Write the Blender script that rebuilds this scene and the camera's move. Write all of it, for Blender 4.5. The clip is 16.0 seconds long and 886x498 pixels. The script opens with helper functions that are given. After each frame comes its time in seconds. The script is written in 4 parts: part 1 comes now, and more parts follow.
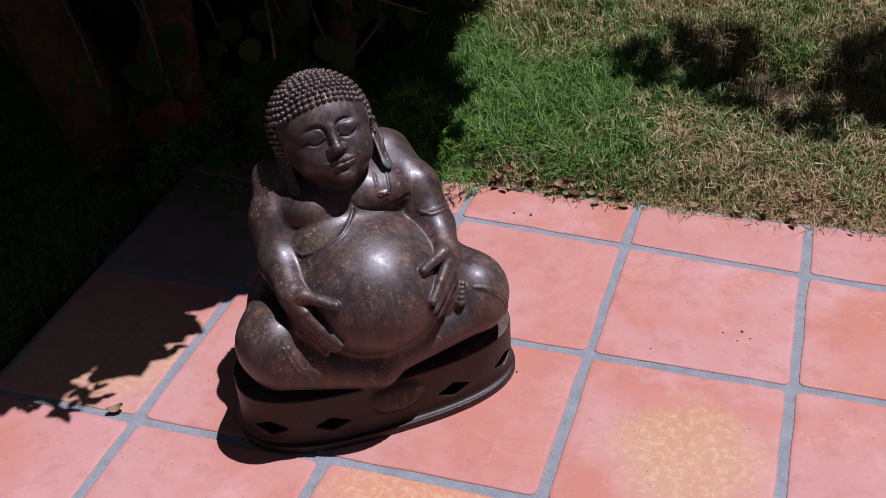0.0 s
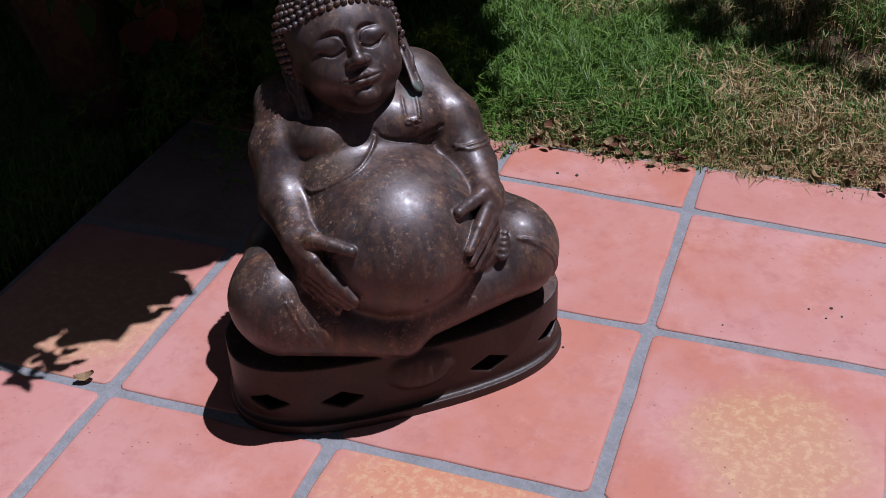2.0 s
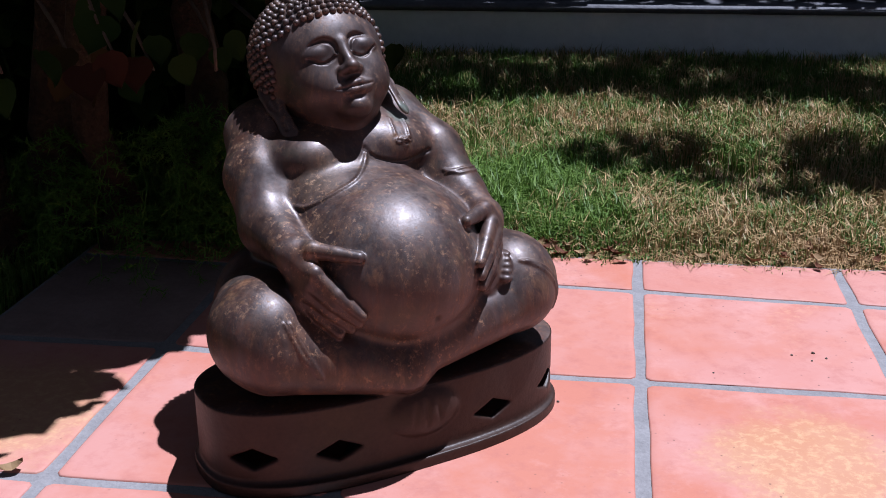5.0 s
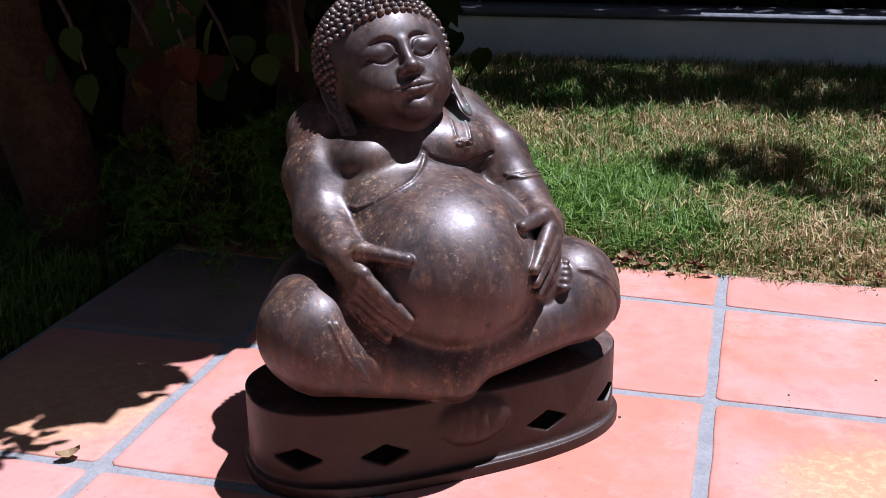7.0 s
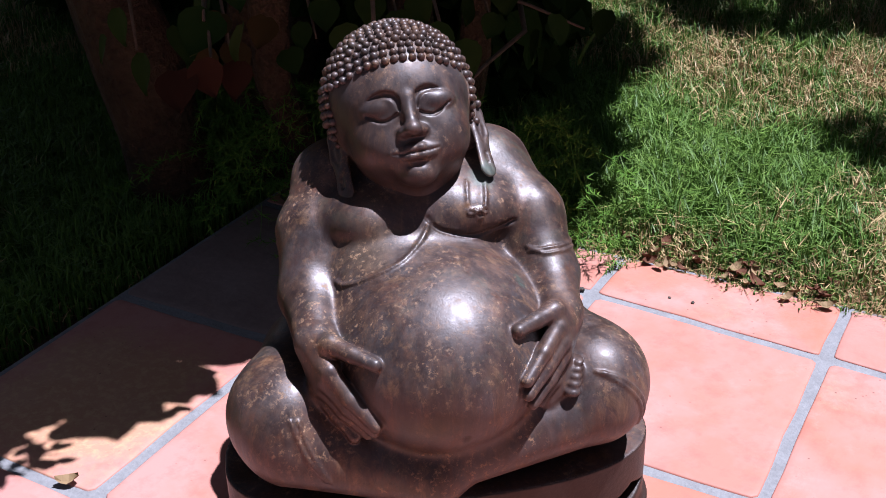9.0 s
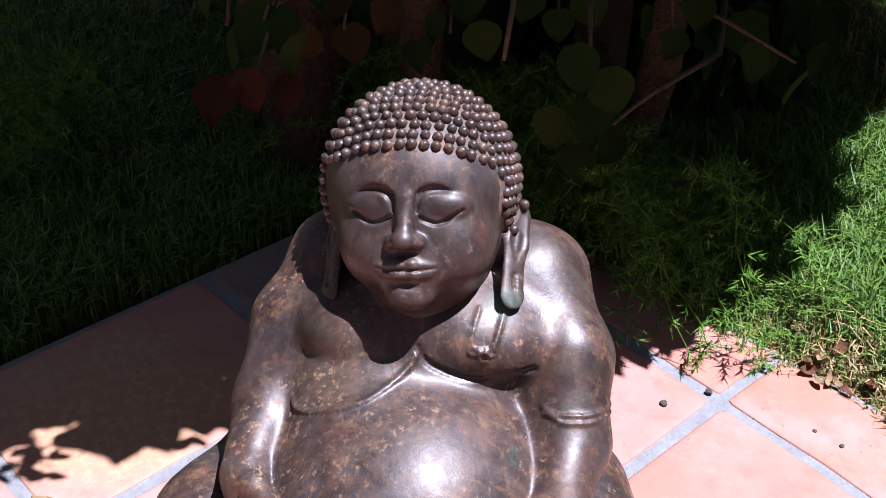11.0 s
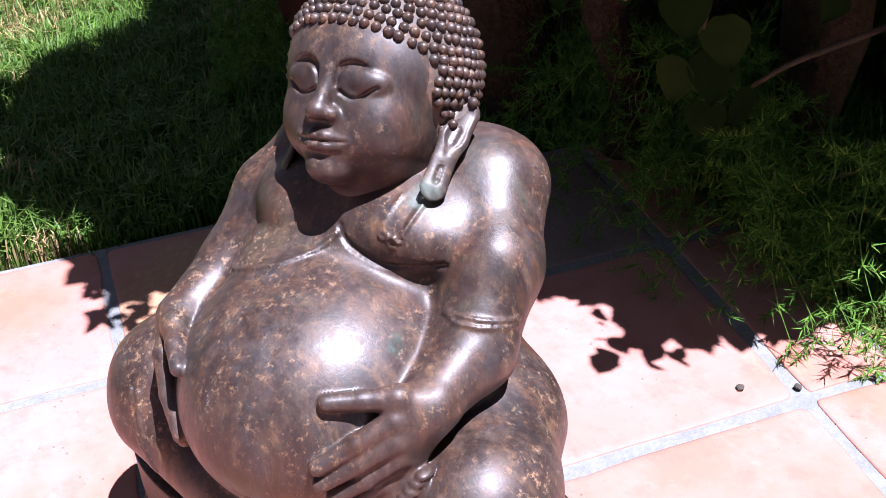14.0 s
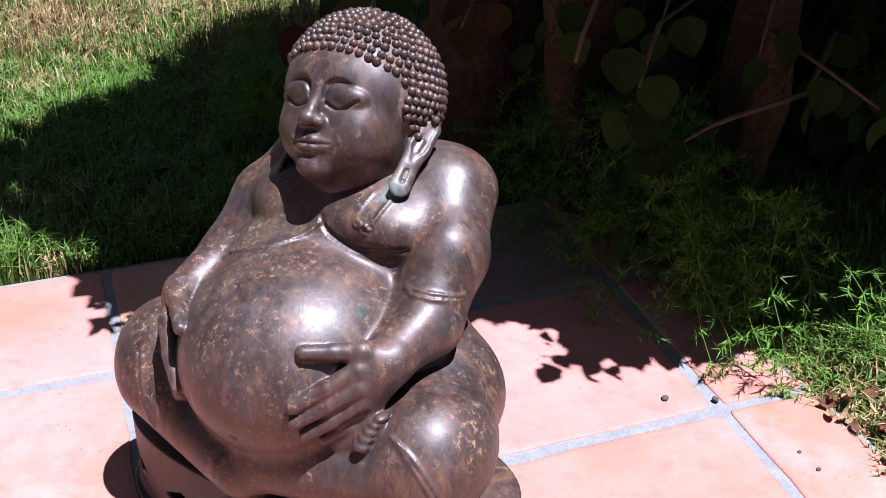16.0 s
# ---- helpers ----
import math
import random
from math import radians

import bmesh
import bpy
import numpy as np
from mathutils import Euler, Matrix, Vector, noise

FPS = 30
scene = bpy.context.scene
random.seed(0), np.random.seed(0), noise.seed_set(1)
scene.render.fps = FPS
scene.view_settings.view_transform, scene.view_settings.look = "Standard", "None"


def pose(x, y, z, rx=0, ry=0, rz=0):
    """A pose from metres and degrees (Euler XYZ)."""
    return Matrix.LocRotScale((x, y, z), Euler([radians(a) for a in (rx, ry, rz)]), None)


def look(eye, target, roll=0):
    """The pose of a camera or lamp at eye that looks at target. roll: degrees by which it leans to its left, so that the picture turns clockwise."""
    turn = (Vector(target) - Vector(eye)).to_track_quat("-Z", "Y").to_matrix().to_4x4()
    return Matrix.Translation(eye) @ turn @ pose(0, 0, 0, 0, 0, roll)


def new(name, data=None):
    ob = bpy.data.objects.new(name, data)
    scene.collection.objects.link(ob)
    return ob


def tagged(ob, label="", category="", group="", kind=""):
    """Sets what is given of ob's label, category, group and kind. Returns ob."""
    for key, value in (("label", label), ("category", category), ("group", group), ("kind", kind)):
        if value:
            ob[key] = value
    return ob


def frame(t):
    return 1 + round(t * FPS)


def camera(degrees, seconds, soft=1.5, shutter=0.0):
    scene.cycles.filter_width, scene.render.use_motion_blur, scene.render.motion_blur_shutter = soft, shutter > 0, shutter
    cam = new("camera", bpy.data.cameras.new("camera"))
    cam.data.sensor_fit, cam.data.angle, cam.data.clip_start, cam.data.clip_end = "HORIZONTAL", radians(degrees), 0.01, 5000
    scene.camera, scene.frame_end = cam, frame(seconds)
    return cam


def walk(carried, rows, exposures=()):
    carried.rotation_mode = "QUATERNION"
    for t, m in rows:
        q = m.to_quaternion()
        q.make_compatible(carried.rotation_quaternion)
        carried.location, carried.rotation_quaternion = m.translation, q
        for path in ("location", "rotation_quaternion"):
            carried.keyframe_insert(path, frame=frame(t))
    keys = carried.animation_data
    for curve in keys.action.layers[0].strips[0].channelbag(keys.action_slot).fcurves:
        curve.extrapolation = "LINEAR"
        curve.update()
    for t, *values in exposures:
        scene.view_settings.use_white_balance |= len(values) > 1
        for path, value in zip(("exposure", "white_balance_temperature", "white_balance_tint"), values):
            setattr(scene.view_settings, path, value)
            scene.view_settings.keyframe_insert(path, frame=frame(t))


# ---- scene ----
cam = camera(43.0, 16.0, soft=0.9)
PATH = [
    (0, (0.289, -1.717, 1.241), (-0.287, -0.193, 0.081), -4.3),
    (0.5, (0.237, -1.687, 1.186), (-0.325, -0.165, 0.016), -4.1),
    (1, (0.238, -1.633, 1.12), (-0.327, -0.114, -0.052), -3.1),
    (1.5, (0.226, -1.579, 1.051), (-0.435, -0.079, -0.096), -3.5),
    (2, (0.188, -1.558, 0.996), (-0.413, -0.023, -0.137), -3.1),
    (2.5, (0.094, -1.593, 0.952), (-0.318, 0.029, -0.143), -3.2),
    (3, (0.03, -1.597, 0.873), (-0.296, 0.104, -0.127), -1.9),
    (3.5, (-0.006, -1.616, 0.809), (-0.326, 0.156, -0.062), -1.9),
    (4, (-0.036, -1.635, 0.753), (-0.322, 0.176, -0.047), -0.9),
    (6.3, (-0.048, -1.694, 0.625), (-0.354, 0.193, 0.037), 0.0),
    (6.5, (-0.027, -1.679, 0.63), (-0.36, 0.203, 0.041), -0.1),
    (7, (0.024, -1.633, 0.654), (-0.482, 0.186, -0.007), -0.8),
    (7.5, (0.097, -1.573, 0.721), (-0.543, 0.174, -0.012), -0.5),
    (8, (0.169, -1.485, 0.781), (-0.588, 0.159, -0.069), -1.3),
    (8.2, (0.2, -1.459, 0.806), (-0.592, 0.159, -0.063), -1.5),
    (10.3, (0.117, -0.992, 0.852), (-0.909, 0.318, -0.257), -0.3),
    (10.5, (0.133, -0.953, 0.852), (-0.962, 0.297, -0.261), -0.4),
    (11, (0.178, -0.899, 0.883), (-1.037, 0.232, -0.232), 0.7),
    (11.5, (0.162, -0.834, 0.887), (-1.088, 0.234, -0.25), 0.6),
    (12, (0.131, -0.742, 0.881), (-1.114, 0.209, -0.362), 1.0),
    (12.5, (0.151, -0.707, 0.879), (-1.174, 0.157, -0.345), 0.1),
    (13, (0.22, -0.678, 0.858), (-1.231, 0.04, -0.317), -1.5),
    (13.5, (0.319, -0.645, 0.827), (-1.231, -0.06, -0.293), -3.7),
    (14, (0.409, -0.615, 0.795), (-1.189, -0.089, -0.287), -3.3),
    (14.5, (0.482, -0.599, 0.78), (-1.168, -0.141, -0.253), -3.2),
    (15, (0.547, -0.604, 0.791), (-1.139, -0.164, -0.192), -1.4),
    (15.5, (0.578, -0.638, 0.801), (-1.119, -0.172, -0.149), -1.0),
    (16, (0.607, -0.666, 0.802), (-1.064, -0.074, -0.123), -0.3),
]
EXPOSURES = [(t, stops, 5350, 15) for t, stops in ((0.0, 0.30), (1.0, 0.13), (2.5, 0.15), (4.0, 0.42), (6.5, 1.02), (8.2, 1.1), (10.5, 1.28), (12.5, 1.80), (14.0, 1.70), (16.0, 1.46))]
walk(cam, [(t, look(eye, target, roll)) for t, eye, target, roll in PATH], EXPOSURES)

# ---- daylight ----
SUN_AZIMUTH, SUN_HEIGHT = 34.0, 72.0  # degrees: from +x towards +y, and above the horizon
sun_way = Vector((math.cos(radians(SUN_AZIMUTH)) * math.cos(radians(SUN_HEIGHT)),
                  math.sin(radians(SUN_AZIMUTH)) * math.cos(radians(SUN_HEIGHT)), math.sin(radians(SUN_HEIGHT))))
world = bpy.data.worlds.new("daylight")
scene.world = world
world.use_nodes = True
sky = world.node_tree.nodes.new("ShaderNodeTexSky")
sky.sky_type = "NISHITA"
sky.sun_disc = False
sky.sun_elevation = radians(SUN_HEIGHT)
sky.sun_rotation = radians(90.0 - SUN_AZIMUTH)
backing = world.node_tree.nodes["Background"]
backing.inputs["Strength"].default_value = 0.015
haze = world.node_tree.nodes.new("ShaderNodeHueSaturation")
haze.inputs["Saturation"].default_value = 0.4
world.node_tree.links.new(sky.outputs[0], haze.inputs["Color"])
world.node_tree.links.new(haze.outputs[0], backing.inputs["Color"])
sun = new("sun", bpy.data.lights.new("sun", "SUN"))
sun.data.energy, sun.data.angle, sun.data.color = 5.0, radians(0.53), (1.0, 0.96, 0.92)
sun.matrix_world = look(sun_way * 20, (0, 0, 0))


# ---- materials ----
class Nodes:
    """A node material in the making."""

    def __init__(self, name):
        self.mat = bpy.data.materials.new(name)
        self.mat.use_nodes = True
        self.tree = self.mat.node_tree
        self.bsdf = self.tree.nodes["Principled BSDF"]
        self.coords = self.tree.nodes.new("ShaderNodeTexCoord").outputs["Object"]

    def put(self, socket, value):
        if hasattr(value, "links"):
            self.tree.links.new(value, socket)
        else:
            socket.default_value = value

    def noise(self, scale, detail=4.0, rough=0.55, vector=None, distort=0.0):
        n = self.tree.nodes.new("ShaderNodeTexNoise")
        n.inputs["Scale"].default_value, n.inputs["Detail"].default_value = scale, detail
        n.inputs["Roughness"].default_value, n.inputs["Distortion"].default_value = rough, distort
        self.put(n.inputs["Vector"], vector or self.coords)
        return n.outputs["Fac"]

    def cells(self, scale, vector=None):
        n = self.tree.nodes.new("ShaderNodeTexVoronoi")
        n.inputs["Scale"].default_value = scale
        self.put(n.inputs["Vector"], vector or self.coords)
        return n.outputs["Distance"]

    def steps(self, fac, low, high):
        n = self.tree.nodes.new("ShaderNodeMapRange")
        self.put(n.inputs["Value"], fac)
        n.inputs["From Min"].default_value, n.inputs["From Max"].default_value = low, high
        return n.outputs["Result"]

    def math(self, kind, a, b=0.0):
        n = self.tree.nodes.new("ShaderNodeMath")
        n.operation = kind
        self.put(n.inputs[0], a)
        self.put(n.inputs[1], b)
        return n.outputs[0]

    def mix(self, fac, a, b):
        n = self.tree.nodes.new("ShaderNodeMix")
        n.data_type = "RGBA"
        self.put(n.inputs["Factor"], fac)
        self.put(n.inputs["A"], (*a, 1.0) if isinstance(a, tuple) else a)
        self.put(n.inputs["B"], (*b, 1.0) if isinstance(b, tuple) else b)
        return n.outputs["Result"]

    def chance(self):
        return self.tree.nodes.new("ShaderNodeObjectInfo").outputs["Random"]

    def island(self):
        return self.tree.nodes.new("ShaderNodeNewGeometry").outputs["Random Per Island"]

    def place(self):
        return self.tree.nodes.new("ShaderNodeNewGeometry").outputs["Position"]

    def bump(self, height, strength, distance):
        n = self.tree.nodes.new("ShaderNodeBump")
        n.inputs["Strength"].default_value, n.inputs["Distance"].default_value = strength, distance
        self.put(n.inputs["Height"], height)
        self.put(self.bsdf.inputs["Normal"], n.outputs["Normal"])

    def thin(self, colour, share):
        """Lets light through, as blades and leaves do."""
        glow = self.tree.nodes.new("ShaderNodeBsdfTranslucent")
        both_ways = self.tree.nodes.new("ShaderNodeMixShader")
        both_ways.inputs["Fac"].default_value = share
        self.put(glow.inputs["Color"], colour)
        self.tree.links.new(self.bsdf.outputs["BSDF"], both_ways.inputs[1])
        self.tree.links.new(glow.outputs["BSDF"], both_ways.inputs[2])
        self.tree.links.new(both_ways.outputs[0], self.tree.nodes["Material Output"].inputs["Surface"])

    def done(self, colour, rough, metal=0.0, specular=0.5):
        self.put(self.bsdf.inputs["Base Color"], (*colour, 1.0) if isinstance(colour, tuple) else colour)
        self.put(self.bsdf.inputs["Roughness"], rough)
        self.bsdf.inputs["Metallic"].default_value = metal
        self.bsdf.inputs["Specular IOR Level"].default_value = specular
        return self.mat


def bronze_material(name, dark, light, gloss, wear=1.0, darkening=0.30):
    m = Nodes(name)

    def near(spot, size):
        """A ragged stain round a spot."""
        n = m.tree.nodes.new("ShaderNodeVectorMath")
        n.operation = "DISTANCE"
        m.put(n.inputs[0], m.coords)
        n.inputs[1].default_value = spot
        ragged = m.math("ADD", n.outputs["Value"], m.math("MULTIPLY", m.noise(70, 5, 0.7), size * 1.6))
        return m.steps(ragged, size * 1.9, size * 1.3)

    stretch = m.tree.nodes.new("ShaderNodeMapping")
    stretch.inputs["Scale"].default_value = (1.0, 1.0, 0.38)
    m.put(stretch.inputs["Vector"], m.coords)
    runs = stretch.outputs["Vector"]
    broad, mid, fine = m.noise(8, 5, 0.65, runs), m.noise(60, 7, 0.7, runs), m.noise(220, 4, 0.6)
    blot = m.noise(46, 9, 0.72, runs, 0.4)
    colour = m.mix(m.steps(broad, 0.36, 0.64), dark, light)
    colour = m.mix(m.math("MULTIPLY", m.steps(mid, 0.46, 0.66), 0.65 * wear), colour, (0.130, 0.066, 0.036))
    green = m.math("MULTIPLY", m.steps(m.noise(17, 6, 0.7, distort=0.8), 0.54, 0.70), 0.55)
    colour = m.mix(green, colour, (0.066, 0.068, 0.048))
    drips = m.tree.nodes.new("ShaderNodeMapping")
    drips.inputs["Scale"].default_value = (1.0, 1.0, 0.22)
    m.put(drips.inputs["Vector"], m.coords)
    down = drips.outputs["Vector"]
    colour = m.mix(m.math("MULTIPLY", m.steps(m.noise(34, 8, 0.75, down, 0.5), 0.52, 0.66), 0.7 * wear), colour, (0.125, 0.050, 0.026))
    # grey patina mottle, widened to put some sky reflection into the colour
    colour = m.mix(m.math("MULTIPLY", m.steps(m.noise(23, 8, 0.75, down), 0.48, 0.64), 0.70 * wear), colour, (0.058, 0.052, 0.056))
    colour = m.mix(m.math("MULTIPLY", m.steps(m.noise(90, 8, 0.8), 0.54, 0.66), 0.65 * wear), colour, (0.016, 0.011, 0.010))
    colour = m.mix(m.math("MULTIPLY", m.steps(blot, 0.55, 0.68), 0.75 * wear), colour, (0.205, 0.110, 0.058))
    colour = m.mix(m.math("MULTIPLY", m.steps(m.noise(110, 8, 0.8, down), 0.57, 0.68), 0.65 * wear), colour, (0.225, 0.122, 0.066))
    speck = m.math("MULTIPLY", m.steps(m.noise(150, 6, 0.75), 0.54, 0.64), m.steps(m.noise(14, 5, 0.65), 0.44, 0.58))
    colour = m.mix(m.math("MULTIPLY", speck, 0.85 * wear), colour, (0.36, 0.205, 0.115))
    colour = m.mix(m.math("MULTIPLY", near((0.062, 0.070, 0.372), 0.016), 0.6), colour, (0.15, 0.20, 0.17))
    streak = m.math("MULTIPLY", m.math("MAXIMUM", near((0.085, -0.006, 0.296), 0.008), near((0.084, -0.011, 0.290), 0.008)), m.steps(m.noise(120, 5, 0.7), 0.36, 0.58))
    colour = m.mix(m.math("MULTIPLY", streak, 0.5), colour, (0.045, 0.14, 0.10))
    colour = m.mix(m.math("MULTIPLY", near((-0.060, 0.030, 0.315), 0.036), 0.3 * wear), colour, (0.14, 0.10, 0.060))
    rough = m.math("ADD", m.math("ADD", m.math("MULTIPLY", m.steps(mid, 0.35, 0.68), 0.22), m.math("MULTIPLY", m.steps(broad, 0.35, 0.65), 0.08)), gloss)
    m.bump(m.math("ADD", m.math("MULTIPLY", mid, 0.8), m.math("MULTIPLY", fine, 0.3)), 0.16, 0.003)
    rough = m.math("ADD", rough, m.math("MULTIPLY", speck, 0.25))
    # pulls the finished colour towards near-black, more in random patches
    dark_mix = m.math("ADD", m.math("MULTIPLY", m.steps(m.noise(28, 9, 0.78, runs, 0.6), 0.40, 0.60), 1.7 * darkening), 0.25 * darkening)
    colour = m.mix(dark_mix, colour, (0.013, 0.006, 0.004))
    m.bsdf.inputs["Coat Weight"].default_value, m.bsdf.inputs["Coat Roughness"].default_value = 0.06, 0.20
    m.bsdf.inputs["Specular Tint"].default_value = (1.0, 0.89, 0.90, 1.0)
    return m.done(colour, rough, 0.0, 0.56)


def tile_material(name, stain, spot=None, reach=0.12):
    """Hand-made terracotta, with a worn stain round a spot of the patio where one is given."""
    m = Nodes(name)
    place = m.place()
    broad, mid, fine = m.noise(4.2, 6, 0.65, place), m.noise(24, 7, 0.7, place), m.noise(190, 4, 0.6, place)
    base = m.mix(m.chance(), (0.385, 0.138, 0.090), (0.405, 0.184, 0.158))
    colour = m.mix(m.steps(broad, 0.40, 0.62), base, (0.420, 0.202, 0.172))
    colour = m.mix(m.math("MULTIPLY", m.steps(m.noise(3.1, 5, 0.6, place), 0.50, 0.66), 0.75), colour, (0.392, 0.136, 0.084))
    colour = m.mix(m.math("MULTIPLY", m.steps(mid, 0.50, 0.70), 0.55), colour, (0.315, 0.112, 0.090))
    scuff = m.math("MULTIPLY", m.steps(m.noise(7.5, 8, 0.75, place), 0.54, 0.68), 0.5)
    colour = m.mix(scuff, colour, (0.480, 0.250, 0.215))
    worms = m.steps(m.noise(88, 6, 0.7, place, 0.3), 0.48, 0.62)
    if spot:
        n = m.tree.nodes.new("ShaderNodeVectorMath")
        n.operation = "DISTANCE"
        m.put(n.inputs[0], place)
        n.inputs[1].default_value = spot
        ragged = m.math("ADD", n.outputs["Value"], m.math("MULTIPLY", m.noise(13, 5, 0.7, place), reach * 1.2))
        area = m.steps(ragged, reach * 1.75, reach * 1.25)
        colour = m.mix(m.math("MULTIPLY", area, 0.62), colour, stain)
        colour = m.mix(m.math("MULTIPLY", m.math("MULTIPLY", area, worms), 0.6), colour, (0.500, 0.320, 0.175))
    else:
        patch = m.math("MULTIPLY", m.steps(m.noise(6, 3, 0.5, place), 0.58, 0.70), worms)
        colour = m.mix(m.math("MULTIPLY", patch, 0.5), colour, stain)
    specks = m.math("MULTIPLY", m.steps(m.cells(75, place), 0.13, 0.07), m.steps(m.noise(9, 3, 0.6, place), 0.50, 0.60))
    colour = m.mix(m.math("MULTIPLY", specks, 0.7), colour, (0.10, 0.055, 0.045))
    m.bump(m.math("ADD", m.math("MULTIPLY", mid, 1.0), m.math("MULTIPLY", fine, 0.25)), 0.22, 0.003)
    return m.done(colour, m.math("ADD", m.math("MULTIPLY", mid, 0.3), 0.45), 0.0, 0.3)


def plain_material(name, dark, light, scale, rough, bump=0.3, distance=0.004, specular=0.3):
    m = Nodes(name)
    place = m.place()
    fac = m.steps(m.noise(scale, 6, 0.65, place), 0.3, 0.7)
    spots = m.steps(m.noise(scale * 6, 4, 0.6, place), 0.35, 0.7)
    colour = m.mix(m.math("ADD", m.math("MULTIPLY", fac, 0.65), m.math("MULTIPLY", spots, 0.35)), dark, light)
    m.bump(m.math("ADD", fac, m.math("MULTIPLY", spots, 0.4)), bump, distance)
    return m.done(colour, rough, 0.0, specular)


def blade_material():
    m = Nodes("grass_blades")
    place = m.place()

    def near(spot, size):
        n = m.tree.nodes.new("ShaderNodeVectorMath")
        n.operation = "DISTANCE"
        m.put(n.inputs[0], place)
        n.inputs[1].default_value = spot
        return m.steps(n.outputs["Value"], size, size * 0.35)

    dry = m.steps(m.noise(3.4, 5, 0.65, place), 0.44, 0.62)
    dry = m.math("ADD", dry, m.math("MULTIPLY", near((0.55, 0.30, 0.0), 0.62), 0.75))
    dry = m.math("ADD", dry, m.math("MULTIPLY", near((0.05, 1.15, 0.0), 0.50), 0.38))
    dry = m.math("SUBTRACT", dry, near((-0.50, 0.45, 0.0), 0.52))
    dry = m.math("SUBTRACT", dry, near((-1.25, -0.15, 0.0), 1.05))
    dry = m.math("ADD", dry, m.math("MULTIPLY", near((-2.5, -0.4, 0.0), 0.8), 0.5))
    pick = m.island()
    green = m.mix(pick, (0.048, 0.102, 0.012), (0.150, 0.235, 0.038))
    straw = m.mix(pick, (0.240, 0.135, 0.058), (0.460, 0.325, 0.160))
    odd = m.steps(m.math("ADD", pick, m.math("MULTIPLY", dry, 0.62)), 0.86, 0.98)
    colour = m.mix(odd, green, straw)
    m.thin(colour, 0.18)
    return m.done(colour, 0.5, 0.0, 0.3)


def straw_material():
    m = Nodes("dry_straw")
    pick = m.island()
    colour = m.mix(pick, (0.125, 0.062, 0.028), (0.410, 0.270, 0.125))
    return m.done(colour, 0.7, 0.0, 0.2)


def leaf_material(name, dark, light, rough=0.45):
    m = Nodes(name)
    colour = m.mix(m.island(), dark, light)
    colour = m.mix(m.math("MULTIPLY", m.steps(m.noise(60, 3, 0.6), 0.5, 0.75), 0.4), colour, dark)
    return m.done(colour, rough, 0.0, 0.08)


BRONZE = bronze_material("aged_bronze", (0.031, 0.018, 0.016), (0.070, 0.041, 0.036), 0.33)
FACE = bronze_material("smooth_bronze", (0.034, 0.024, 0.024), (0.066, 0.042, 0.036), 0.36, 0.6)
# plainer patina of the stand, darkened further for the shade on its front
STAND = plain_material("shaded_dark_stand_bronze", (0.020, 0.010, 0.008), (0.044, 0.024, 0.018), 30, 0.46, 0.2, 0.002, 0.3)
DUSTY = bronze_material("dusty_bronze", (0.075, 0.056, 0.052), (0.135, 0.100, 0.090), 0.55, darkening=0.0)
TILE = tile_material("terracotta", (0.475, 0.245, 0.165))
TILE_YELLOW = tile_material("terracotta_yellowed", (0.400, 0.215, 0.105), (0.195, -0.500, 0.0), 0.115)
TILE_OCHRE = tile_material("terracotta_ochre", (0.400, 0.225, 0.115), (-0.800, -0.500, 0.0), 0.150)
TILE_WARM = tile_material("terracotta_orange", (0.440, 0.190, 0.085), (-0.16, -0.72, 0.0), 0.16)
# one tile of the left column, duller and greyer than the others
TILE_GREY = plain_material("grey_brown_tile", (0.175, 0.115, 0.102), (0.265, 0.190, 0.172), 14, 0.7)
GROUT = plain_material("grey_grout", (0.150, 0.142, 0.146), (0.245, 0.234, 0.240), 30, 0.85, 0.5, 0.003)
SOIL = plain_material("lawn_soil", (0.045, 0.025, 0.013), (0.130, 0.076, 0.040), 18, 0.95, 0.8, 0.02)
BLADES = blade_material()
STRAW = straw_material()
RENDER = plain_material("grey_render", (0.58, 0.59, 0.60), (0.74, 0.75, 0.76), 6, 0.85)
COPING = plain_material("dark_coping", (0.075, 0.075, 0.090), (0.165, 0.165, 0.188), 12, 0.6)
BARK = plain_material("flaking_bark", (0.030, 0.016, 0.009), (0.110, 0.064, 0.034), 16, 0.9, 0.9, 0.02)
TWIG = plain_material("grey_twig", (0.050, 0.034, 0.022), (0.13, 0.090, 0.062), 40, 0.8)
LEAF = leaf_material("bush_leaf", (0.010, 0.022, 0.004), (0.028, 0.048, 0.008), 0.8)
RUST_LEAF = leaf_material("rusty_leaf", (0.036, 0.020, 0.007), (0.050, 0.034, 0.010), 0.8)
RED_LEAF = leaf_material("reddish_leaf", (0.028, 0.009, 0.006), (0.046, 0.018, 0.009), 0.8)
FERN = leaf_material("fern_green", (0.050, 0.110, 0.014), (0.125, 0.220, 0.032), 0.7)
DRY_LEAF = leaf_material("dry_leaf", (0.17, 0.105, 0.055), (0.36, 0.25, 0.135), 0.7)
FALLEN = leaf_material("fallen_leaf", (0.075, 0.030, 0.018), (0.19, 0.085, 0.048), 0.7)
PEBBLE = plain_material("dark_pebble", (0.040, 0.032, 0.028), (0.096, 0.080, 0.064), 60, 0.8)


